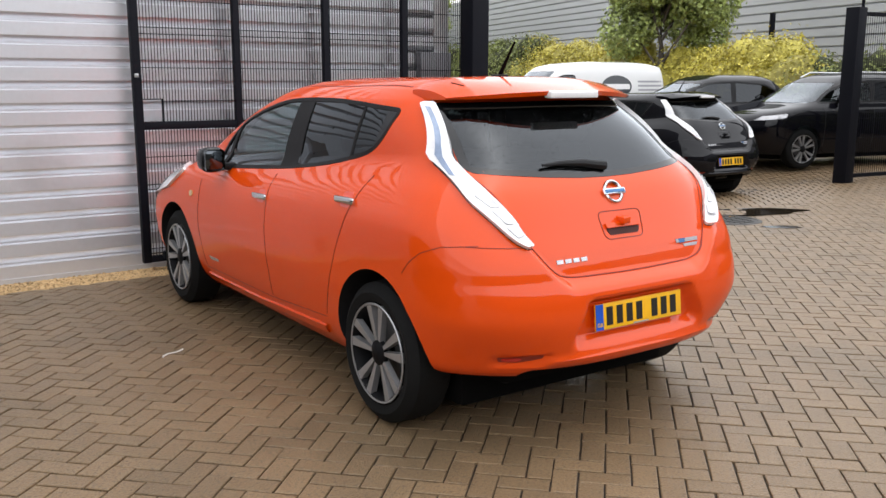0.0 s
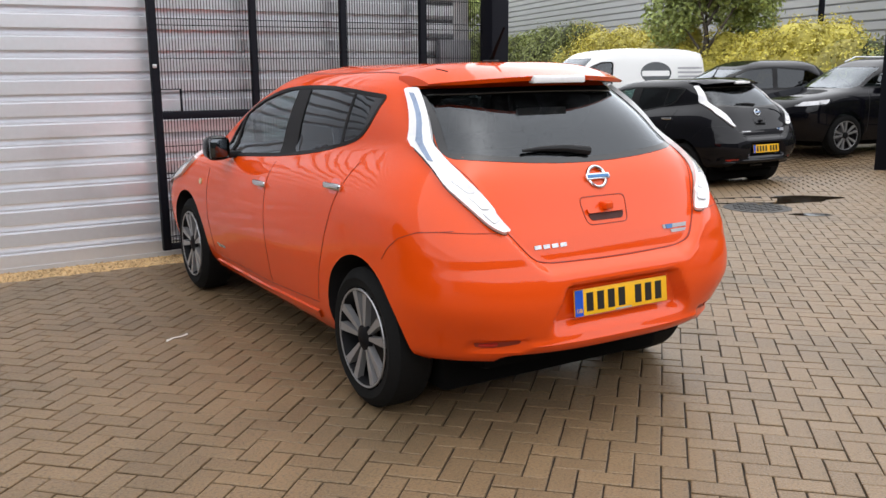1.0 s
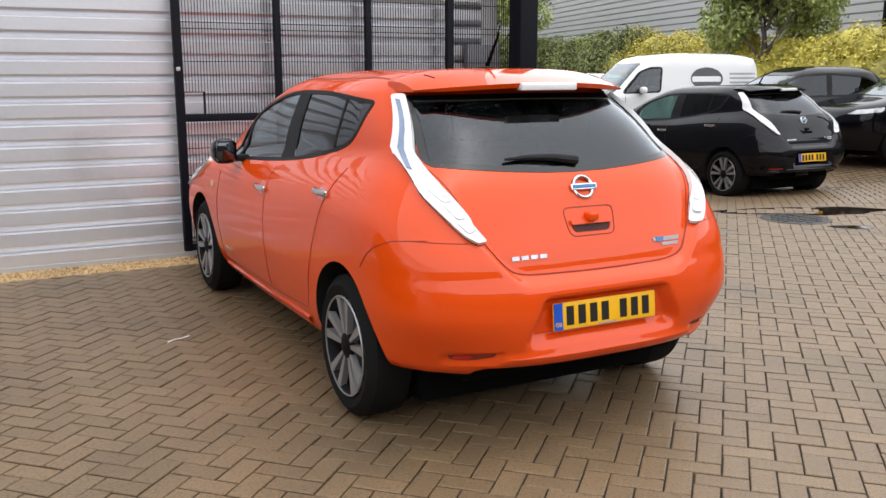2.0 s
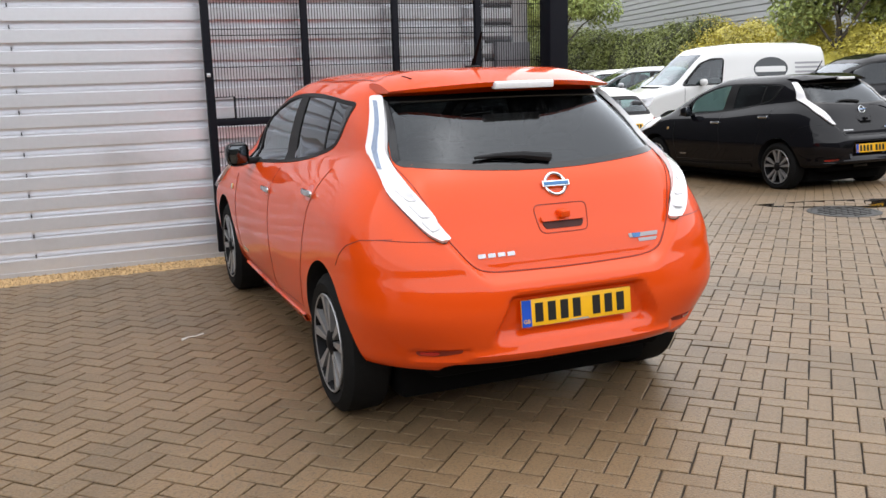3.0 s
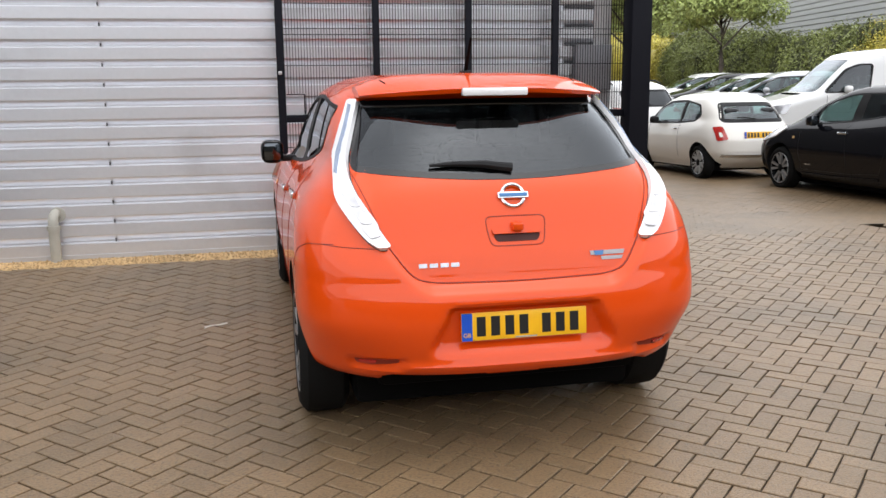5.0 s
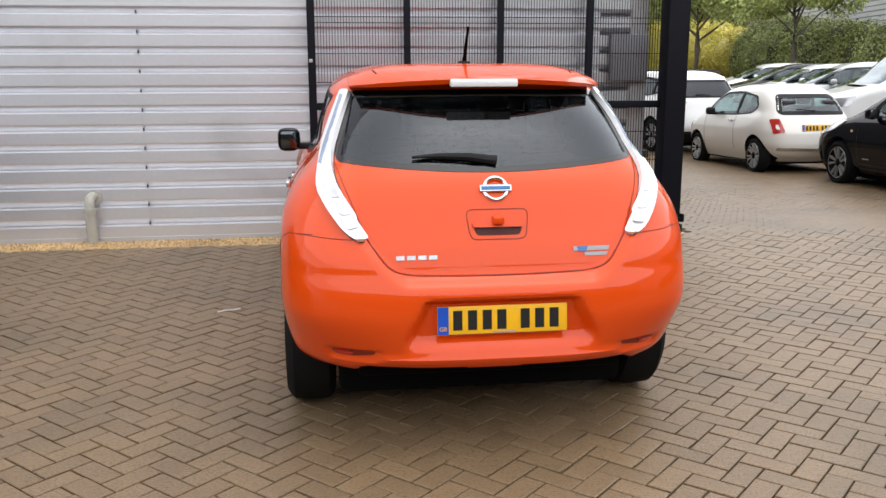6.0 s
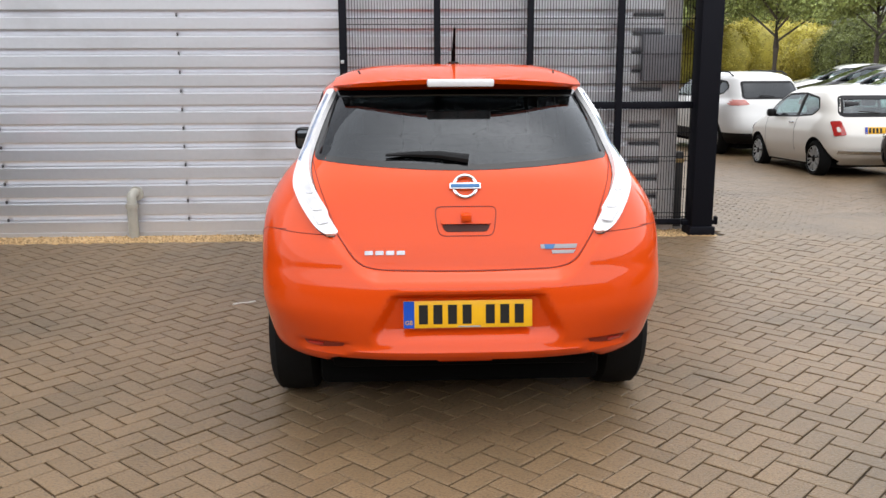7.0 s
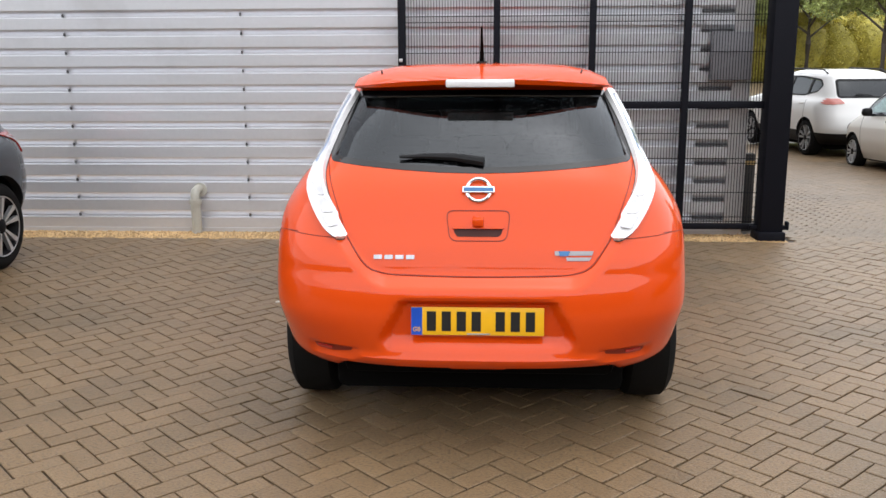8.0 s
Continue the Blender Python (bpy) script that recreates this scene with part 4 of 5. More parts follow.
    tail = rounded([(-0.522, 0.872), (-0.44, 0.757), (-0.36, 0.735), (0, 0.727), (0.36, 0.735), (0.44, 0.757), (0.522, 0.872)], [0, 0.06, 0.06, 0.2, 0.06, 0.06, 0], closed=False)
    part("shut_line", strip(tree, "rear", tail, 0.004, 0.003, fine=0.008), gap, car)
    for s in (-1, 1):
        part("shut_line", strip(tree, "rear", [(s * 0.566, 0.874), (s * 0.68, 0.878), (s * 0.785, 0.882)], 0.0022, 0.002, fine=0.008), gap, car)
        part("shut_line", strip(tree, "rear", [(s * 0.522, 0.872), (s * 0.64, 1.155)], 0.003, 0.002, fine=0.01), gap, car)
    # tailgate handle tray, its recess shade painted as outline and patch, with camera pod
    tray = rounded([(-0.128, 0.975), (0.128, 0.975), (0.112, 0.862), (-0.112, 0.862)], 0.03)
    t = part("tailgate_handle", strip(tree, "rear", tray, 0.003, 0.002, True, fine=0.015), gap, car, "recessed tailgate handle")
    part("handle_lip", sheet(tree, "rear", rounded([(-0.10, 0.905), (0.10, 0.905), (0.085, 0.878), (-0.085, 0.878)], 0.012), 0.003, 0.004, 0.03), HANDLE_SHADE if coat == ORANGE else MATT_BLACK, t)
    part("handle_scoop", sheet(tree, "rear", rounded([(-0.105, 0.925), (0.105, 0.925), (0.10, 0.905), (-0.10, 0.905)], 0.006), 0.012, 0.012, 0.03), coat, t)
    part("camera_pod", boxes((-0.022, 0.022, 0.135, 0.20, 0.922, 0.952), bevel=0.006), coat, t)
    # maker's badge: ring and bar
    at = project(tree, "rear", 0, 1.05, 0.004)
    ring = bmesh.new()
    tube(ring, [(0.047 * math.cos(a), 0.0, 0.047 * math.sin(a)) for a in (2 * math.pi * k / 28 for k in range(29))], 0.008, 8)
    badge = part("badge", ring, CHROME, car, "round chrome badge with a blue bar")
    badge.matrix_local = Matrix.Translation(at) @ pose(0, 0, 0, -26)
    part("badge_bar", boxes((-0.060, 0.060, -0.014, 0.002, -0.009, 0.009), bevel=0.003), STEEL_BLUE, badge)
    part("badge_rim", boxes((-0.065, 0.065, -0.0125, 0.001, -0.014, 0.014), bevel=0.004), CHROME, badge)
    # model name and trim badges as plain bars
    for k in range(4):
        x0 = -0.412 + 0.043 * k
        a = sheet(tree, "rear", [(x0, 0.808), (x0 + 0.033, 0.809), (x0 + 0.033, 0.793), (x0, 0.792)], 0.004, 0.005, 0.03)
        part("name_bar", a, LAMP_SILVER, car)
    part("trim_badge", sheet(tree, "rear", [(0.30, 0.826), (0.452, 0.826), (0.446, 0.810), (0.302, 0.810)], 0.004, 0.005, 0.03), GREY_PRINT, car)
    part("trim_mark", sheet(tree, "rear", [(0.315, 0.826), (0.36, 0.826), (0.352, 0.808), (0.320, 0.808)], 0.006, 0.004, 0.03), STEEL_BLUE, car)
    part("trim_bar", sheet(tree, "rear", [(0.345, 0.803), (0.445, 0.803), (0.435, 0.790), (0.348, 0.790)], 0.003, 0.004, 0.03), GREY_PRINT, car)
    # plate, reflectors, valance
    plate(car, tree, 0.561, 0.047, 6)
    for s in (-1, 1):
        q = rounded([(s * 0.672, 0.432), (s * 0.50, 0.437), (s * 0.505, 0.423), (s * 0.60, 0.408), (s * 0.66, 0.412)], 0.008)
        # The slot's shade is a dark orange patch laid on the dip.
        slot = part("reflector_slot", sheet(tree, "rear", q, 0.0015, 0.006, 0.03), GAP_SHADE, car)
        pill = rounded([(s * 0.655, 0.428), (s * 0.585, 0.430), (s * 0.59, 0.416), (s * 0.65, 0.415)], 0.006)
        part("rear_reflector", sheet(tree, "rear", pill, 0.006, 0.006, 0.03), LAMP_RED, slot)
    # Valance in flat black, so that it reads as shadow below the bumper.
    bm = bmesh.new()
    box(bm, -0.57, 0.57, 0.25, 0.95, 0.262, 0.36, 0.04)
    part("rear_valance", bm, MATT_BLACK, car)
    bm = bmesh.new()
    box(bm, -0.12, 0.12, 0.20, 0.32, 0.305, 0.350, 0.012)
    v = part("tow_cover", bm, coat, car)
    # Floor in the same black, set low to keep light from under the car.
    bm = bmesh.new()
    box(bm, -0.64, 0.64, 0.46, 4.15, 0.115, 0.30, 0.04)
    box(bm, -0.72, 0.72, 1.22, 3.08, 0.19, 0.30, 0.03)
    part("under_tray", bm, MATT_BLACK, car)
    # wheel-arch liners stay open; wheels
    add_wheels(car, "leaf", [(0.868, 0.80), (0.868, 3.50)], 0.324, 0.215, 0.226)
    # spoiler with brake lamp
    bm = bmesh.new()
    nx, ny = 32, 8
    topv, lowv = [], []

    def spoiler_top(x, y):
        u = abs(x) / 0.60
        ye, yn, ze = 0.492 + 0.24 * u ** 2.6, 1.02 - 0.06 * u, 1.482 - 0.036 * u ** 2
        zn, t = project(tree, "top", x * 0.96, yn, 0.0).z, min(max((y - ye) / (yn - ye), 0.0), 1.0)
        return ze + (zn + 0.003 - ze) * (1 - (1 - t) ** 1.7) + 0.008 * math.sin(math.pi * t)

    for i in range(nx + 1):
        x = -0.56 + 1.12 * i / nx
        u = abs(x) / 0.60
        ye, yn = 0.492 + 0.24 * u ** 2.6, 1.02 - 0.06 * u
        ze = 1.482 - 0.036 * u ** 2
        zn = project(tree, "top", x * 0.96, yn, 0.0).z
        ct, cl = [], []
        for j in range(ny + 1):
            t = j / ny
            y = ye + (yn - ye) * t
            ct.append(bm.verts.new((x, y, ze + (zn + 0.003 - ze) * (1 - (1 - t) ** 1.7) + 0.008 * math.sin(math.pi * t))))
            cl.append(bm.verts.new((x, y + 0.012 * (1 - t), ze - (0.020 + 0.03 * t) * (1 - 0.8 * u ** 5) + (zn - 0.02 - ze) * t)))
        topv.append(ct)
        lowv.append(cl)
    for i in range(nx):
        for j in range(ny):
            bm.faces.new((topv[i][j], topv[i + 1][j], topv[i + 1][j + 1], topv[i][j + 1]))
            bm.faces.new((lowv[i][j], lowv[i][j + 1], lowv[i + 1][j + 1], lowv[i + 1][j])).material_index = 1
        bm.faces.new((topv[i][0], lowv[i][0], lowv[i + 1][0], topv[i + 1][0]))
    for e in (0, nx):
        for j in range(ny):
            bm.faces.new((topv[e][j], topv[e][j + 1], lowv[e][j + 1], lowv[e][j]))
    bmesh.ops.recalc_face_normals(bm, faces=bm.faces[:])
    sp = part("spoiler", bm, [roof_coat, TRIM], car, angle=50)
    bm = bmesh.new()
    box(bm, -0.145, 0.145, 0.482, 0.53, 1.448, 1.482, 0.008)
    part("brake_lamp", bm, LAMP_WHITE, sp, "clear high brake lamp")
    for s in (-1, 1):
        part("roof_seam", strip(tree, "top", [(s * 0.52, 2.2), (s * 0.535, 1.6), (s * 0.52, 1.02)], 0.010, 0.001), gap, car)
        slot = bmesh.new()
        tube(slot, [(s * x, y, spoiler_top(x, y) - 0.001) for x, y in ((0.440, 0.73), (0.446, 0.77), (0.452, 0.81))], 0.004, 6)
        part("roof_slot", slot, MATT_BLACK, sp)
    # antenna
    bm = bmesh.new()
    box(bm, -0.025, 0.025, 0.99, 1.08, 1.535, 1.556, 0.008)
    a = part("antenna", bm, TRIM, car, "black whip antenna")
    bm = bmesh.new()
    tube(bm, [(0, 1.035, 1.55), (0.0, 0.985, 1.62), (0.0, 0.92, 1.71)], 0.006, 8, radii=[0.011, 0.008, 0.005])
    part("whip", bm, MATT_BLACK, a)
    # wiper
    bm = bmesh.new()
    pts = [project(tree, "rear", x, z, 0.012) for x, z in ((0.02, 1.150), (-0.10, 1.166), (-0.22, 1.170), (-0.325, 1.166))]
    tube(bm, pts, 0.010, 8, radii=[0.020, 0.016, 0.011, 0.006])
    part("rear_wiper", bm, TRIM, car)
    # handles, mirrors, repeaters, badges
    for s in (-1, 1):
        for y, z in ((2.08, 0.897), (1.105, 0.982)):
            skin = abs(project(tree, "left", y, z, 0).x)
            bm = bmesh.new()
            box(bm, s * (skin + 0.004), s * (skin + 0.026), y - 0.095, y + 0.085, z - 0.016, z + 0.016, 0.010)
            h = part("door_handle", bm, CHROME, car, "chrome door handle")
            part("handle_cup", sheet(tree, "left" if s < 0 else "right", rounded([(y - 0.05, z + 0.035), (y + 0.05, z + 0.035), (y + 0.05, z - 0.035), (y - 0.05, z - 0.035)], 0.03), 0.001, 0.003, 0.04), ORANGE_SHADED if coat == ORANGE else coat, h)
        bm = bmesh.new()
        made = bmesh.ops.create_icosphere(bm, subdivisions=3, radius=1.0)["verts"]
        for v in made:
            c = v.co.copy()
            c = Vector([math.copysign(abs(e) ** 0.6, e) for e in c])
            back = smoothstep((c.y + 1) / 1.2)
            v.co = (s * (0.900 + 0.074 * c.x), 2.70 + 0.072 * c.y, 1.056 + 0.086 * c.z * (0.8 + 0.2 * (1 - back)))
        mir = part("door_mirror", bm, GLOSS_BLACK if roof_coat == ORANGE else coat, car, "black door mirror")
        bm = bmesh.new()
        box(bm, s * 0.840, s * 0.960, 2.621, 2.634, 0.992, 1.120, 0.02)
        part("mirror_glass", bm, MIRROR, mir)
        bm = bmesh.new()
        box(bm, s * 0.74, s * 0.86, 2.66, 2.74, 0.99, 1.03, 0.012)
        part("mirror_stalk", bm, TRIM, mir)
        sd = "left" if s < 0 else "right"
        part("side_repeater", sheet(tree, sd, [(3.18 + 0.028 * math.cos(a), 0.80 + 0.02 * math.sin(a)) for a in (2 * math.pi * k / 14 for k in range(14))], 0.006, 0.008, 0.03), LAMP_AMBER, car)
        part("wing_badge", sheet(tree, sd, [(2.90, 0.432), (2.74, 0.432), (2.74, 0.415), (2.86, 0.412)], 0.004, 0.005, 0.03), LAMP_SILVER, car)
        head = rounded([(3.62, 0.80), (3.40, 0.93), (3.55, 0.96), (3.95, 0.86), (4.2, 0.72), (4.0, 0.70)], 0.04)
        part("headlamp", sheet(tree, sd, head, 0.02, 0.03, 0.05), LAMP_WHITE, car, "tall clear headlamp")
    bm = bmesh.new()
    tube(bm, [(-0.60, 3.40, 1.0), (-0.2, 3.36, 1.015), (0.3, 3.36, 1.015)], 0.008, 6)
    part("front_wiper", bm, TRIM, car)
    seats(car, (("front", 1.95, (-0.36, 0.36)), ("rear", 1.05, (-0.36, 0.0, 0.36))), 0.6, 0.45)
    dashboard(car, 2.72, 0.98, 0.66, 0.36)
    return car


leaf = electric_hatchback("electric_car", "glossy orange electric hatchback parked on wet block paving", ORANGE, ORANGE)


# ---- the other cars ----
KINDS = {
    "suv": dict(
        rear=[(0.25, 0.25), (0.4, 0.05), (0.55, 0.0), (0.75, 0.03), (0.9, 0.08), (1.05, 0.12), (1.15, 0.17), (1.35, 0.32), (1.52, 0.48)],
        front=[(0.25, 4.45), (0.5, 4.6), (0.7, 4.64), (0.85, 4.58), (0.95, 4.4), (1.02, 4.1), (1.08, 3.75), (1.15, 3.45), (1.3, 3.1), (1.45, 2.8), (1.52, 2.62)],
        width=[(0.25, 0.80), (0.4, 0.87), (0.6, 0.90), (0.8, 0.905), (0.95, 0.895), (1.05, 0.86), (1.12, 0.80), (1.3, 0.75), (1.52, 0.68)],
        top=1.52, crown=0.13, wheels=(0.345, 0.95, 3.655, 0.885, 0.245), corner=[(0.2, 3, 2), (0.6, 4.5, 2.6), (1.6, 5, 3)],
        side=[(3.30, 1.13), (1.3, 1.15), (0.78, 1.23), (0.64, 1.34), (0.80, 1.45), (1.6, 1.50), (2.5, 1.48), (2.95, 1.33)],
        panes=([(3.0, 1.14), (2.05, 1.145), (1.98, 1.47), (2.5, 1.47), (2.85, 1.34)], [(1.95, 1.15), (1.18, 1.17), (1.12, 1.44), (1.6, 1.48), (1.88, 1.48)], [(1.1, 1.18), (0.80, 1.24), (0.68, 1.34), (0.82, 1.43), (1.04, 1.44)]),
        back=[(-0.62, 1.14), (0.62, 1.14), (0.56, 1.45), (-0.56, 1.45)], wind=[(-0.72, 1.13), (0.72, 1.13), (0.57, 1.47), (-0.57, 1.47)],
        lamp=[(0.52, 1.02), (0.84, 1.0), (0.86, 1.11), (0.60, 1.11)], head=[(4.12, 0.88), (4.06, 0.95), (4.45, 0.90), (4.55, 0.83)], plate=(0.62, 0.0), doors=(3.2, 2.02, 1.05), handle=1.0, cabin=(0.5, 1.49)),
    "hatch": dict(
        rear=[(0.2, 0.3), (0.3, 0.1), (0.45, 0.02), (0.6, 0.0), (0.8, 0.04), (0.95, 0.1), (1.1, 0.2), (1.25, 0.36), (1.36, 0.5)],
        front=[(0.2, 4.0), (0.4, 4.18), (0.55, 4.2), (0.7, 4.1), (0.8, 3.85), (0.88, 3.5), (0.95, 3.2), (1.1, 2.85), (1.25, 2.5), (1.36, 2.25)],
        width=[(0.2, 0.76), (0.35, 0.85), (0.55, 0.885), (0.75, 0.885), (0.88, 0.86), (0.96, 0.80), (1.1, 0.74), (1.25, 0.69), (1.36, 0.64)],
        top=1.36, crown=0.11, wheels=(0.315, 0.72, 3.30, 0.868, 0.22), corner=[(0.2, 3, 2), (0.6, 4.5, 2.6), (1.6, 5, 3)],
        side=[(3.0, 0.97), (1.3, 1.0), (0.72, 1.07), (0.60, 1.18), (0.9, 1.30), (1.6, 1.345), (2.2, 1.325), (2.55, 1.21)],
        panes=([(2.7, 0.985), (1.75, 1.0), (1.72, 1.33), (2.2, 1.315), (2.5, 1.21)], [(1.66, 1.0), (1.1, 1.025), (0.98, 1.29), (1.6, 1.335)]),
        back=[(-0.60, 1.02), (0.60, 1.02), (0.52, 1.29), (-0.52, 1.29)], wind=[(-0.70, 0.98), (0.70, 0.98), (0.54, 1.32), (-0.54, 1.32)],
        lamp=[(0.55, 0.80), (0.80, 0.80), (0.80, 0.97), (0.62, 0.97)], head=[(3.72, 0.66), (3.66, 0.76), (4.02, 0.72), (4.12, 0.62)], plate=(0.72, 0.0), doors=(2.95, 1.74, 0.95), handle=0.86, cabin=(0.42, 1.33)),
    "city": dict(
        rear=[(0.2, 0.25), (0.35, 0.06), (0.5, 0.0), (0.65, 0.0), (0.8, 0.05), (0.95, 0.12), (1.1, 0.24), (1.25, 0.40), (1.36, 0.55)],
        front=[(0.2, 3.4), (0.4, 3.54), (0.6, 3.57), (0.75, 3.50), (0.85, 3.3), (0.92, 3.1), (0.98, 2.95), (1.1, 2.76), (1.25, 2.50), (1.36, 2.25)],
        width=[(0.2, 0.70), (0.35, 0.77), (0.55, 0.81), (0.7, 0.813), (0.85, 0.79), (0.95, 0.75), (1.02, 0.71), (1.2, 0.665), (1.36, 0.60)],
        top=1.36, crown=0.13, wheels=(0.295, 0.60, 2.90, 0.80, 0.195), corner=[(0.2, 3, 2), (0.6, 4, 2.4), (1.6, 4.5, 2.8)],
        side=[(2.66, 0.95), (1.4, 0.965), (0.86, 1.0), (0.70, 1.10), (0.84, 1.27), (1.4, 1.35), (2.02, 1.335), (2.42, 1.19)],
        panes=([(2.60, 0.96), (1.45, 0.97), (1.40, 1.34), (2.0, 1.325), (2.38, 1.19)], [(1.36, 0.975), (0.88, 1.01), (0.74, 1.10), (0.86, 1.255), (1.30, 1.335)]),
        back=[(-0.56, 1.0), (0.56, 1.0), (0.47, 1.28), (-0.47, 1.28)], wind=[(-0.62, 0.99), (0.62, 0.99), (0.50, 1.31), (-0.50, 1.31)],
        lamp=[(0.53, 0.69), (0.69, 0.67), (0.70, 0.90), (0.58, 0.91)], head=[(3.25, 0.68), (3.2, 0.80), (3.4, 0.78), (3.45, 0.68)], plate=(0.76, 0.0), doors=(2.55, 1.35, None), handle=0.86, cabin=(0.42, 1.33)),
    "van": dict(
        rear=[(0.25, 0.15), (0.45, 0.02), (0.6, 0.0), (1.2, 0.02), (1.6, 0.06), (1.72, 0.10)],
        front=[(0.25, 4.2), (0.5, 4.38), (0.7, 4.4), (0.85, 4.3), (0.98, 3.95), (1.06, 3.6), (1.12, 3.45), (1.4, 3.1), (1.6, 2.85), (1.72, 2.65)],
        width=[(0.25, 0.82), (0.4, 0.88), (0.6, 0.905), (0.95, 0.905), (1.1, 0.89), (1.4, 0.84), (1.6, 0.80), (1.72, 0.75)],
        top=1.72, crown=0.11, wheels=(0.315, 0.72, 3.45, 0.885, 0.21), corner=[(0.2, 5, 3), (0.8, 8, 4), (1.8, 7, 4)],
        side=[(3.25, 1.10), (2.42, 1.12), (2.36, 1.56), (2.62, 1.56), (2.85, 1.48)],
        panes=([(3.2, 1.105), (2.44, 1.125), (2.385, 1.55), (2.62, 1.55), (2.83, 1.47)],),
        back=None, wind=[(-0.74, 1.10), (0.74, 1.10), (0.64, 1.64), (-0.64, 1.64)],
        lamp=[(0.74, 0.85), (0.86, 0.85), (0.84, 1.15), (0.74, 1.15)], head=[(3.95, 0.75), (3.85, 0.92), (4.2, 0.86), (4.3, 0.72)], plate=(0.9, 0.0), doors=(3.2, 2.38, 1.2), handle=0.98, cabin=(0.6, 1.66)),
}


def plain_car(name, label, kind, coat, at, scale=(1, 1, 1), spokes=10, face=None, rails=False, cladding=False, lamp_mat=None, group="parked cars", glass_dark=False):
    """A car of one of the kinds above, its rear bumper at y = 0, facing +y."""
    k = KINDS[kind]
    sx, sy, sz = scale
    car = thing(name, label, "van" if kind == "van" else "car", group)
    shell = Shell([(z * sz, y * sy) for z, y in k["rear"]], [(z * sz, y * sy) for z, y in k["front"]], [(z * sz, w * sx) for z, w in k["width"]], k["top"] * sz, k["crown"] * sz, [(z * sz, n, m) for z, n, m in k["corner"]], crown_power=4.0, depth=(0.6, 0.5), fcorner=[(0.2, 2.6, 2.0), (0.8 * sz, 3.0, 2.2), (1.0 * sz, 5.0, 3.0), (1.6 * sz, 6.0, 3.5)])
    z0, z1 = k["rear"][0][0] * sz, k["top"] * sz
    levels = [z0 + (z1 - z0) * i / 34 for i in range(35)]
    bm = shell.mesh(levels, cols=(18, 18, 12), caps=5)
    tree = tree_of(bm)

    def s2(o, depth=False):
        return [(a * (sx if depth else sy), b * sz) for a, b in o]

    side, wind = rounded(s2(k["side"]), 0.06), rounded(s2(k["wind"], True), 0.06)
    back = rounded(s2(k["back"], True), 0.06) if k["back"] else None
    c0, c1 = k["cabin"]
    cutters = [shell.mesh([(c0 + (c1 - c0) * i / 8) * sz for i in range(9)], inset=0.055, cols=(8, 10, 8), slot=1, caps=4)]
    r, yr, yf, xo, tw = k["wheels"]
    r *= sz
    for y in (yr * sy, yf * sy):
        for s in (-1, 1):
            c = lathe([(s * 0.52, r + 0.045), (s * 1.2, r + 0.045)], 28)
            bmesh.ops.translate(c, verts=c.verts[:], vec=(0, y, r + 0.012))
            cutters.append(c)
    for s in (-1, 1):
        cutters.append(prism(side, "x", s * 0.35, s * 1.3))
    if back:
        cutters.append(prism(back, "y", -0.5, 1.1))
    cutters.append(prism(wind, "y", 2.0 * sy, 4.6 * sy))
    skin = cut(bm, cutters)
    for f in skin.polygons:
        if cladding and f.material_index == 0 and f.center.z < 0.47 * sz:
            f.material_index = 2
    part_mesh("body", skin, [coat, LINER, TRIM], car, "", True, 35)
    dark = PRIVACY if glass_dark else CLEAR_GLASS
    for sd in ("left", "right"):
        for i, p in enumerate(k["panes"]):
            part("side_window", sheet(tree, sd, rounded(s2(p), 0.03), -0.004, 0.004, 0.12), dark if i or kind == "hatch" else CLEAR_GLASS, car)
        part("window_seal", strip(tree, sd, side, 0.03, 0.002, True), TRIM, car)
        for p, q in zip(k["panes"], k["panes"][1:]):
            y0, y1 = min(a for a, _ in p), max(a for a, _ in q)
            zt, zb = min(max(b for _, b in p), max(b for _, b in q)), min(b for _, b in q)
            yt = (max(a for a, b in q if b > zt - 0.06) + min(a for a, b in p if b > zt - 0.06)) / 2
            ym = (max(a for a, b in q if b < zb + 0.06) + min(a for a, b in p if b < zb + 0.06)) / 2
            part("door_pillar", strip(tree, sd, s2([(ym, zb - 0.01), (yt, zt + 0.01)]), 0.10, 0.001), TRIM, car)
        f, m, b = k["doors"]
        for d in (f, m, b):
            if d:
                part("shut_line", strip(tree, sd, [(d * sy, k["handle"] * sz + 0.08), (d * sy, 0.38 * sz)], 0.008, 0.002), INK, car)
        s = -1 if sd == "left" else 1
        for y in ((m + 0.12, b + 0.12) if b else (m + 0.12,)):
            skin = abs(project(tree, "left", y * sy, k["handle"] * sz, 0).x)
            part("door_handle", boxes((s * (skin + 0.008), s * (skin + 0.03), y * sy - 0.09, y * sy + 0.09, k["handle"] * sz - 0.015, k["handle"] * sz + 0.015), bevel=0.008), coat if kind != "city" else CHROME, car)
        my = (f - 0.35) * sy
        mz = k["side"][0][1] * sz + 0.06
        mx = abs(project(tree, "left", my, mz - 0.08, 0).x)
        mb = bmesh.new()
        for v in bmesh.ops.create_icosphere(mb, subdivisions=2, radius=1.0)["verts"]:
            c = Vector([math.copysign(abs(e) ** 0.65, e) for e in v.co])
            v.co = (s * (mx + 0.10 + 0.085 * c.x), my + 0.07 * c.y, mz + 0.07 * c.z)
        mir = part("door_mirror", mb, TRIM if kind == "city" else coat, car)
        part("mirror_stalk", boxes((s * (mx - 0.03), s * (mx + 0.06), my - 0.03, my + 0.03, mz - 0.07, mz - 0.03), bevel=0.006), TRIM, mir)
        part("headlamp", sheet(tree, sd, rounded(s2(k["head"]), 0.03), 0.012, 0.03, 0.06), LAMP_SILVER, car, "clear headlamp")
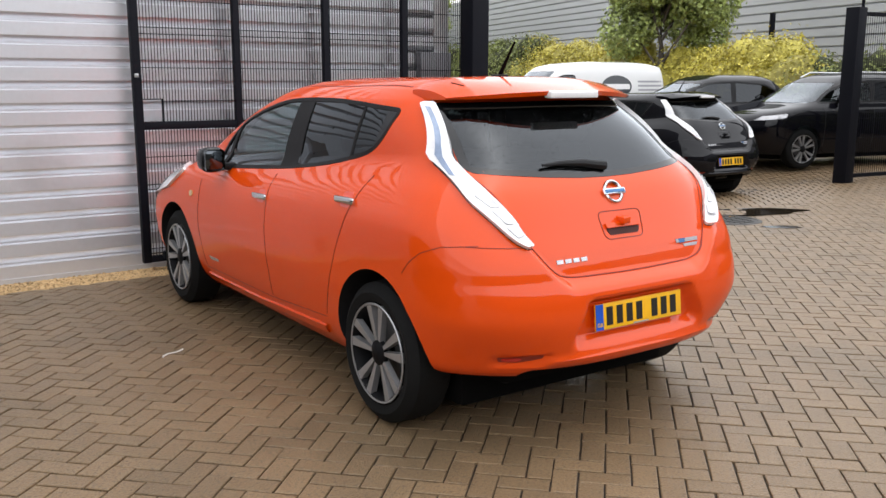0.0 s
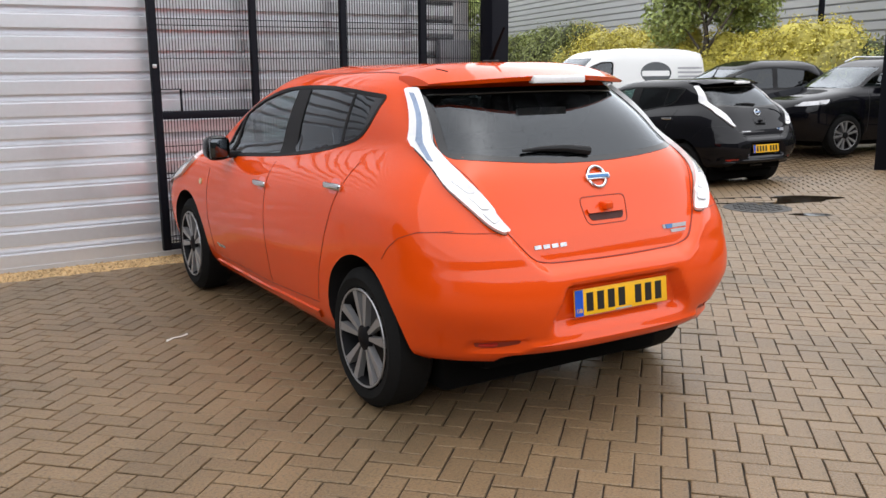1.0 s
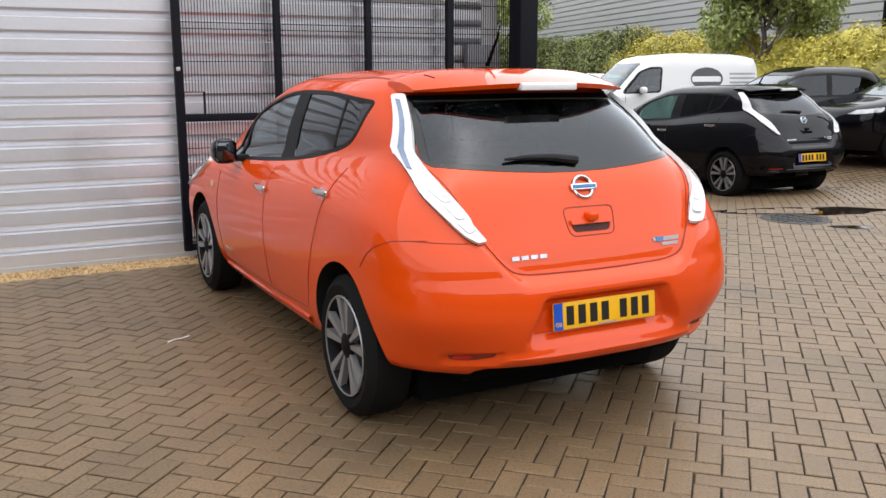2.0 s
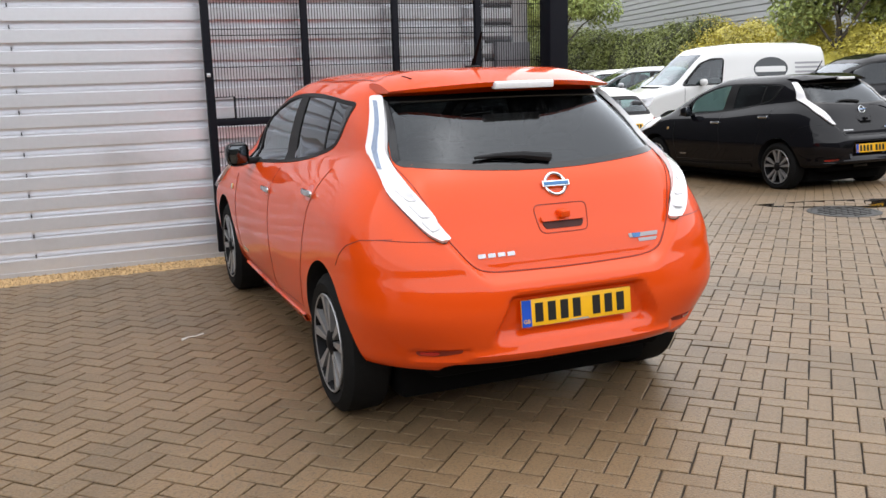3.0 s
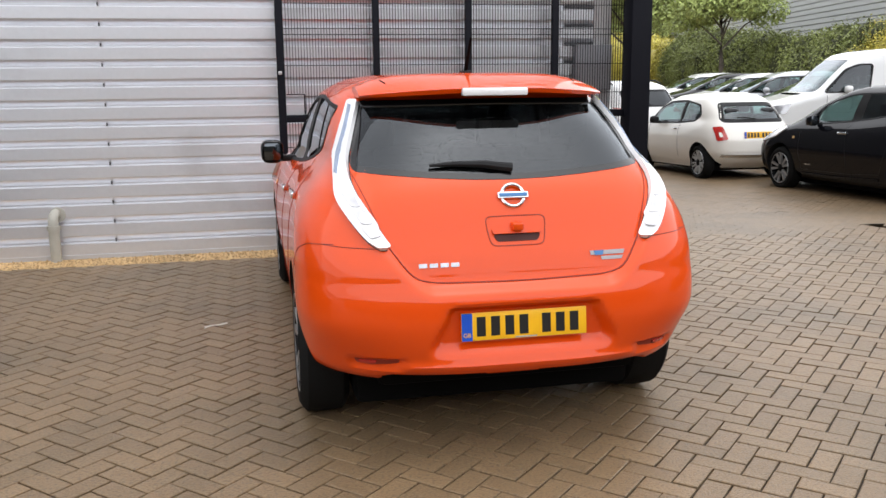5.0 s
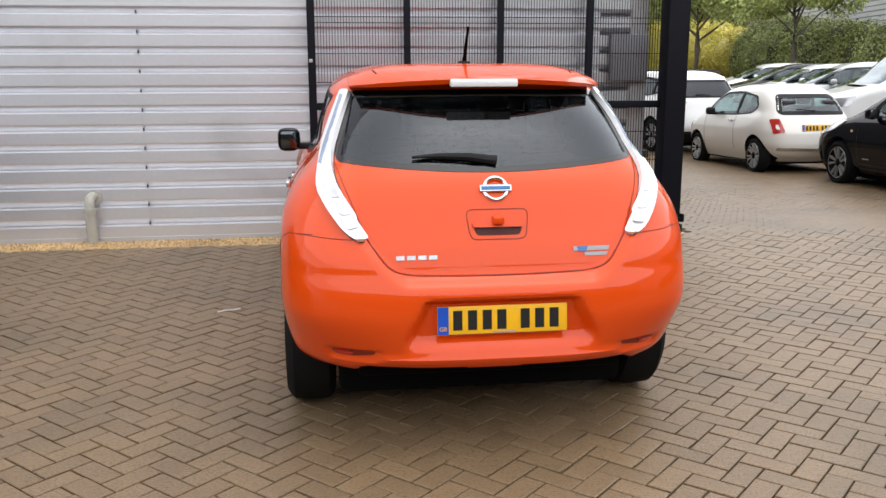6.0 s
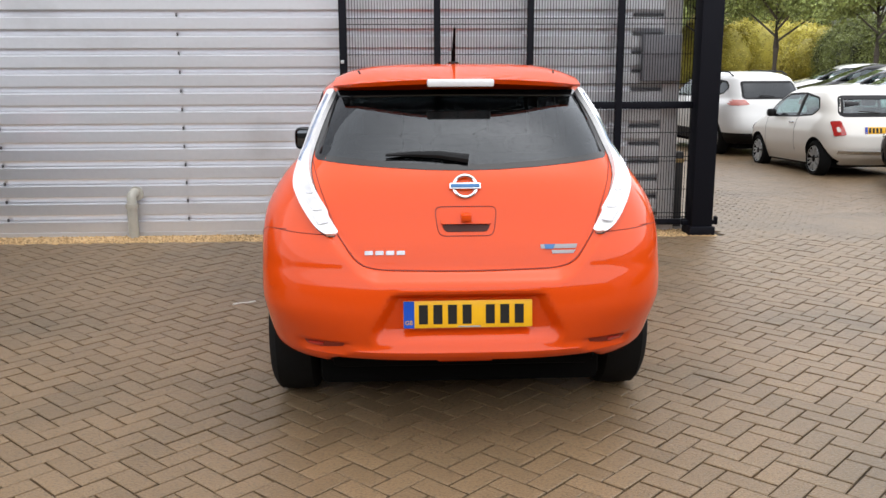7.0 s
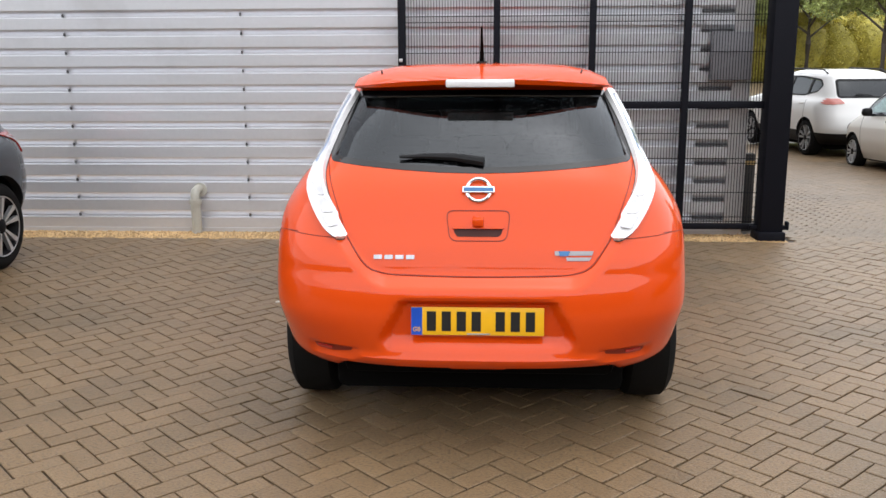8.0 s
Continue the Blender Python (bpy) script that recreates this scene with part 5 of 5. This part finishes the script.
        q = [(a * s * sx, b * sz) for a, b in k["lamp"]]
        lamp = part("rear_lamp", sheet(tree, "rear", rounded(q, 0.03), 0.012, 0.03, 0.04), lamp_mat or LAMP_RED, car, "red rear lamp")
        if kind == "city":
            cx, cz = sum(p[0] for p in q) / 4, sum(p[1] for p in q) / 4
            part("lamp_middle", sheet(tree, "rear", rounded([(cx + (a - cx) * 0.30, cz - 0.02 + (b - cz) * 0.35) for a, b in q], 0.02), 0.018, 0.01, 0.04), coat, lamp)
        if rails:
            rb = bmesh.new()
            zt = z1 + 0.05
            tube(rb, [(s * 0.60 * sx, 0.75 * sy, zt + 0.0), (s * 0.60 * sx, 0.95 * sy, zt + 0.075), (s * 0.60 * sx, 2.2 * sy, zt + 0.085), (s * 0.60 * sx, 2.45 * sy, zt - 0.01)], 0.016, 8)
            part("roof_rail", rb, SILVER_ALLOY if rails == "silver" else TRIM, car)
    if back:
        part("rear_window", sheet(tree, "rear", back, -0.003, 0.004, 0.1), dark, car)
        part("window_seal", strip(tree, "rear", back, 0.06 if kind == "city" else 0.035, 0.002, True), TRIM, car)
        wb = bmesh.new()
        zb = k["back"][0][1] * sz
        tube(wb, [project(tree, "rear", a, b, 0.02) for a, b in ((0.02, zb + 0.02), (-0.15, zb + 0.04), (-0.30, zb + 0.045))], 0.010, 6)
        part("rear_wiper", wb, TRIM, car)
    part("windscreen", sheet(tree, "front", wind, -0.003, 0.004, 0.1), CLEAR_GLASS, car)
    pz = k["plate"][0] * sz
    plate(car, tree, pz, shell.rear(pz) - 0.006, 10)
    lipz = 0.42 * sz
    part("bumper_strip", strip(tree, "rear", [(-0.62 * sx, lipz), (0, lipz - 0.01), (0.62 * sx, lipz)], 0.05, 0.008), TRIM if kind != "city" else CHROME, car)
    gz = 0.60 * sz
    part("grille", sheet(tree, "front", rounded([(-0.45 * sx, gz - 0.06), (0.45 * sx, gz - 0.06), (0.50 * sx, gz + 0.06), (-0.50 * sx, gz + 0.06)], 0.03), 0.006, 0.01, 0.08), GLOSS_BLACK, car)
    # Flat black floor that reads as shade beneath the car.
    ub = bmesh.new()
    box(ub, -0.62 * sx, 0.62 * sx, 0.35, k["front"][0][1] * sy - 0.3, 0.16, z0 + 0.06, 0.03)
    part("under_tray", ub, MATT_BLACK, car)
    add_wheels(car, kind + str(spokes) + (face or CUT_ALLOY).name + str(round(r, 3)), [(xo * sx, yr * sy), (xo * sx, yf * sy)], r, tw, r * 0.69, spokes, face)
    base = c0 * sz + 0.03
    my = k["doors"][1] * sy
    rows = (("front", my - 0.05, (-0.36 * sx, 0.36 * sx)),) + (() if kind == "van" else (("rear", my - 0.85, (-0.34 * sx, 0.34 * sx)),))
    seats(car, rows, 0.6, base)
    dashboard(car, (k["doors"][0] - 0.42) * sy, k["side"][0][1] * sz - 0.01, 0.60 * sx, 0.34)
    if kind == "van":
        oval = [(1.35 + 0.37 * math.cos(a), (1.36 + 0.205 * math.sin(a)) * sz) for a in (2 * math.pi * i / 28 for i in range(28))]
        e = part("side_emblem", sheet(tree, "left", oval, 0.004, 0.005, 0.1), SLATE_PAINT, car, "dark oval emblem")
        part("emblem_bar", sheet(tree, "left", rounded([(1.69, 1.30 * sz), (1.03, 1.30 * sz), (1.03, 1.40 * sz), (1.69, 1.40 * sz)], 0.03), 0.008, 0.004, 0.1), WHITE_PAINT, e)
        for z, y0 in ((1.45, 0.12), (1.37, 0.05), (1.29, 0.2)):
            part("lettering_bar", sheet(tree, "left", [(0.82, (z - 0.02) * sz), (y0 + 0.08, (z - 0.02) * sz), (y0 + 0.08, (z + 0.015) * sz), (0.82, (z + 0.015) * sz)], 0.004, 0.004, 0.1), GREY_PRINT, car)
    car.matrix_world = at
    return car


def stand(x, y, turn):
    return pose(x, y, ground_z(x + -2 * math.sin(radians(turn)), y + 2 * math.cos(radians(turn))), 0, 0, turn)


black_leaf = electric_hatchback("electric_car", "black electric hatchback parked past the open gateway", BLACK_PAINT, BLACK_PAINT, "", False)
black_leaf.matrix_world = pose(7.72, 5.50, ground_z(7.7, 6.3), -1.5, 0, 0)
city = plain_car("city_car", "small cream-white three-door city car", "city", CREAM_PAINT, pose(7.30, 10.32, ground_z(7.3, 11), -2.0, 0, 0), spokes=14, face=SILVER_ALLOY)
suv = plain_car("suv", "large white sport utility car with dark roof rails", "suv", WHITE_PAINT, stand(7.30, 14.35, 7), (1, 1, 1.04), rails="dark", cladding=True, lamp_mat=LAMP_PALE, glass_dark=True)
suv2 = plain_car("suv", "black sport utility car with silver roof rails", "suv", BLACK_PAINT, stand(14.9, 6.85, 76), (0.99, 0.945, 1.02), rails="silver", glass_dark=True)
van = plain_car("van", "white panel van with a dark oval emblem on its side", "van", WHITE_PAINT, stand(12.95, 12.0, 76), (1, 1, 1.12))
plain_car("hatchback", "black hatchback parked between a van and a larger car", "hatch", BLACK_PAINT, stand(13.7, 9.1, 76), (1, 1, 1.14), glass_dark=True)
row = ((BLACK_PAINT, "dark hatchback in the row of parked cars", 1.0), (SILVER_PAINT, "silver hatchback in the row of parked cars", 1.04), (WHITE_PAINT, "white hatchback in the row of parked cars", 1.0), (BLACK_PAINT, "", 1.02), (WHITE_PAINT, "", 1.0))
made = {}
for i, (coat, lab, sz) in enumerate(row):
    at = stand(13.55 + 0.63 * i, 14.6 + 2.55 * i, 76)
    if coat in made:
        copy_thing(made[coat], at)
    else:
        made[coat] = plain_car("hatchback", lab, "hatch", coat, at, (1, 1, sz))
copy_thing(made[WHITE_PAINT], stand(17.4, 27.5, 76))
plain_car("hatchback", "dark slate hatchback reversed towards the wall", "hatch", SLATE_PAINT, pose(-4.55, 3.92, 0.0, 0, 0, 180), (1, 1, 1.06), face=SILVER_ALLOY, group="", glass_dark=True)
plain_car("hatchback", "dark red hatchback far behind the gate", "hatch", RED_PAINT, stand(5.2, 21.0, 0))


# ---- far building, hedge, trees ----
HEDGE0, HEDGE_DIR = Vector((17.0, 7.0)), Vector((0.242, 0.970))
YELLOW_LEAF = material("yellow_variegated_leaf", (0.47, 0.41, 0.07), 0.5, 0, 0.40, 3, 0, 0.8, island=True)
GREEN_LEAF = material("green_leaf", (0.060, 0.095, 0.022), 0.5, 0, 0.5, 3, 0, 0.8, island=True)
OLIVE_LEAF = material("olive_leaf", (0.18, 0.21, 0.055), 0.5, 0, 0.4, 3, 0, 0.8, island=True)
TREE_LEAF = material("tree_leaf", (0.32, 0.38, 0.12), 0.5, 0, 0.45, 3, 0, 0.8, island=True)
BARK = material("grey_bark", (0.09, 0.075, 0.06), 0.85, 0, 0.3, 30, 0.6)
# Very dark green that stands for the shade deep inside the foliage.
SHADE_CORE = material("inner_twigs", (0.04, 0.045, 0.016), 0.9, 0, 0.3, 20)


def along(s, back=0.0):
    """A place s metres along the hedge line and so far behind it."""
    return HEDGE0 + HEDGE_DIR * s + Vector((HEDGE_DIR.y, -HEDGE_DIR.x)) * back


BOUNDARY = along
turn2 = math.degrees(math.atan2(HEDGE_DIR.y, HEDGE_DIR.x)) + 180
far = clad_wall("wall_far", -95.0, 45.0, 0.0, -0.5, 6.4, 0.30, 0.2, 0.085, CLAD_FAR, "long grey horizontally clad industrial building", 0.4)
o = along(0, 4.5)
far.matrix_world = pose(o.x, o.y, 0, 0, 0, turn2)
for s in (3.5, 9.0, 17.0, 30.0, 44.0):
    p = along(s, 2.6)
    bm = bmesh.new()
    tube(bm, [(0, 0, -0.3), (0, 0, 3.6)], 0.09, 8)
    ob = tagged(part("fence_post", bm, GATE_COAT), "tall dark post between the hedge and the building", "post", "boundary posts")
    ob.location = (p.x, p.y, 0)


def leaf_cloud(spots, count, size, rng, floor=None):
    """Many small bent leaves scattered through and over a set of lumps (centre, radii)."""
    verts, faces = [], []
    weights = [r[0] * r[1] + r[1] * r[2] + r[0] * r[2] for _, r in spots]
    for (c, r), w in zip(spots, weights):
        for _ in range(int(count * w / sum(weights))):
            d = Vector((rng.gauss(0, 1), rng.gauss(0, 1), rng.gauss(0, 1)))
            d.normalize()
            p = Vector((c[0] + r[0] * d.x, c[1] + r[1] * d.y, c[2] + r[2] * d.z)) if rng.random() < 0.75 else Vector((c[0] + r[0] * d.x * 0.8, c[1] + r[1] * d.y * 0.8, c[2] + r[2] * d.z * 0.8))
            p += Vector((rng.gauss(0, 1), rng.gauss(0, 1), rng.gauss(0, 1))) * (0.10 + 0.06 * noise.noise(p * 1.3)) * max(r) ** 0.3
            if floor is not None and p.z < floor:
                continue
            n = (d + Vector((rng.gauss(0, 0.6), rng.gauss(0, 0.6), rng.gauss(0, 0.6) + 0.35))).normalized()
            t = n.cross(Vector((rng.gauss(0, 1), rng.gauss(0, 1), rng.gauss(0, 1)))).normalized()
            b = n.cross(t)
            l = size * rng.uniform(0.6, 1.35)
            k = len(verts)
            verts += [p - t * l * 0.5, p + b * l * 0.28 + n * l * 0.08, p + t * l * 0.5 - n * l * 0.1, p - b * l * 0.28 + n * l * 0.08]
            faces.append((k, k + 1, k + 2, k + 3))
    me = bpy.data.meshes.new("leaves")
    me.from_pydata([tuple(v) for v in verts], [], faces)
    return me


# Solid lumps under the leaves, in the painted shade colour by default.
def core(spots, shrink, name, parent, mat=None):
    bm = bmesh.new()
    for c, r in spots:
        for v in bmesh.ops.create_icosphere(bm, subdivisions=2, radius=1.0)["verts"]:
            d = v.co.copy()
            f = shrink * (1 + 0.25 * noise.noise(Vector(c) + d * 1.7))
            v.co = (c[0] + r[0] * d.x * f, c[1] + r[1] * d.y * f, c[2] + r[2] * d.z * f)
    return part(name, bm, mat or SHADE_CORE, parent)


def hedge(label, s0, s1, height, leaf_mat, seed, count, depth=1.1, lump=1.2, size=0.15, back=0.0, line=None):
    """A hedge or a run of shrubs along the boundary."""
    rng = random.Random(seed)
    along = line or BOUNDARY
    count, size = int(count * 3.0), size * 0.70
    h = thing("hedge", label, "hedge", kind="stuff")
    spots, s = [], s0
    while s < s1:
        for _ in range(2):
            p = along(s + rng.uniform(-0.4, 0.4), back + rng.uniform(-0.5, 0.5))
            hh = height(s) * rng.uniform(0.78, 1.06)
            spots.append(((p.x, p.y, hh * 0.45), (rng.uniform(0.8, 1.15) * lump, rng.uniform(0.8, 1.15) * lump, hh * 0.55)))
        p = along(s + rng.uniform(-0.4, 0.4), back + rng.uniform(-0.3, 0.3))
        spots.append(((p.x, p.y, height(s) * rng.uniform(0.75, 0.95)), (lump * 0.5, lump * 0.5, lump * rng.uniform(0.35, 0.6))))
        s += lump * 0.9
    me = leaf_cloud(spots, count, size, rng)
    part_mesh("leaves", me, leaf_mat, h, "", False)
    # Yellow shrubs keep leaf colour inside; the others get the dark shade core.
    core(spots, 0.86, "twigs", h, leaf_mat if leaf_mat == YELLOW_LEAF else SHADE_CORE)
    return h


hedge("yellow-green variegated shrubs along the boundary", 4.8, 10.4, lambda s: 2.35, YELLOW_LEAF, 3, 15000)
hedge("low green hedge along the boundary", -12.0, 4.8, lambda s: 2.0, OLIVE_LEAF, 5, 18000)
hedge("tall yellow-green variegated shrubs behind the parked cars", 12.2, 19.8, lambda s: 2.9, YELLOW_LEAF, 7, 20000)
hedge("dense green hedge behind the parked cars", 19.8, 33.5, lambda s: 3.1, OLIVE_LEAF, 9, 24000, size=0.18)
hedge("dense green hedge behind the parked cars", 34.0, 38.0, lambda s: 3.5, OLIVE_LEAF, 11, 9000, size=0.2, lump=1.6)
hedge("olive green rounded shrubs", 41.0, 52.0, lambda s: 4.0, OLIVE_LEAF, 13, 26000, size=0.18, lump=1.8)
hedge("yellow shrubs far behind the parked cars", 54.0, 62.0, lambda s: 3.6, YELLOW_LEAF, 17, 18000, size=0.19, lump=1.7)
hedge("yellow shrubs far behind the parked cars", 64.0, 88.0, lambda s: 4.6, YELLOW_LEAF, 19, 26000, size=0.24, lump=2.2)


def leafy_tree(label, x, y, height, spread, trunk, seed, count, size, low=0.35):
    """A tree: tapered trunk, limbs and a broken crown of small leaves."""
    rng = random.Random(seed)
    t = thing("tree", label, "tree", "trees", at=Matrix.Translation((x, y, ground_z(x, y))))
    bm = bmesh.new()
    top = height * 0.75
    tube(bm, [(0, 0, -0.1), (0.05, 0.02, top * 0.3), (-0.05, 0.06, top * 0.65), (0.06, 0, top)], trunk, 10, radii=[trunk, trunk * 0.8, trunk * 0.55, trunk * 0.2])
    part("trunk", bm, BARK, t)
    spots = []
    bm = bmesh.new()
    for k in range(15):
        a = 2.4 * k + rng.uniform(-0.3, 0.3)
        f = k / 14
        z0 = height * (low * 0.75 + 0.42 * f)
        out = spread * (1 - 0.55 * f) * rng.uniform(0.6, 1.0)
        z1 = z0 + height * rng.uniform(0.10, 0.24)
        e = (math.cos(a) * out, math.sin(a) * out, z1)
        tube(bm, [(0, 0, z0), (e[0] * 0.5, e[1] * 0.5, z0 + (z1 - z0) * 0.65), e], trunk * 0.25, 6, radii=[trunk * 0.35, trunk * 0.2, trunk * 0.06])
        spots.append((e, (spread * rng.uniform(0.28, 0.45), spread * rng.uniform(0.28, 0.45), height * rng.uniform(0.06, 0.11))))
        q = (e[0] * 0.55, e[1] * 0.55, z1 + height * 0.03)
        spots.append((q, (spread * rng.uniform(0.25, 0.4), spread * rng.uniform(0.25, 0.4), height * rng.uniform(0.06, 0.10))))
    spots.append(((0, 0, height * 0.9), (spread * 0.4, spread * 0.4, height * 0.1)))
    part("limb_set", bm, BARK, t)
    part_mesh("crown", leaf_cloud(spots, int(count * 1.8), size * 0.95, rng), TREE_LEAF, t, "", False)
    return t


p = along(10.6, -0.3)
leafy_tree("leafy green tree between the shrubs", p.x, p.y, 8.5, 2.0, 0.16, 21, 22000, 0.17, 0.24)
leafy_tree("young tree with a slim trunk before the hedge", 20.9, 36.2, 8.0, 2.9, 0.15, 23, 14000, 0.2, 0.42)
leafy_tree("tree with a broad crown behind the shrubs", 19.8, 44.5, 10.0, 4.0, 0.2, 25, 24000, 0.19, 0.34)
leafy_tree("tree with a broad crown behind the shrubs", 20.5, 58.0, 11.0, 4.5, 0.22, 27, 24000, 0.22, 0.34)
leafy_tree("tree with a broad crown behind the shrubs", 13.5, 55.0, 10.0, 4.5, 0.22, 29, 24000, 0.22, 0.3)

hedge("belt of tall woodland closing the far end of the site", 0.0, 44.0, lambda s: 9.5, TREE_LEAF, 31, 60000, size=0.34, lump=2.6, line=lambda s, back=0.0: Vector((4.0 + 0.85 * s, 68.0 + 0.35 * s - back)))
hedge("bright yellow shrubs before the woodland", 0.0, 16.0, lambda s: 4.6, YELLOW_LEAF, 33, 32000, size=0.20, lump=1.7, line=lambda s, back=0.0: Vector((10.5 + s, 60.0 + 0.2 * s - back)))
# unseen walls added behind and beside the camera to limit low light and reflections
bm = bmesh.new()
box(bm, -40, 40, -16.4, -16.0, -0.3, 5.5)
tagged(part("wall_south", bm, material("dull_dark_render", (0.11, 0.11, 0.10), 0.8, 0, 0.1, 8), smooth=False), "plain dark wall behind the yard", "wall", kind="structure")
bm = bmesh.new()
box(bm, -30.4, -30.0, -16.0, 4.8, -0.3, 4.0)
tagged(part("wall_west", bm, CLAD_FAR, smooth=False), "plain grey wall beside the yard", "wall", kind="structure")
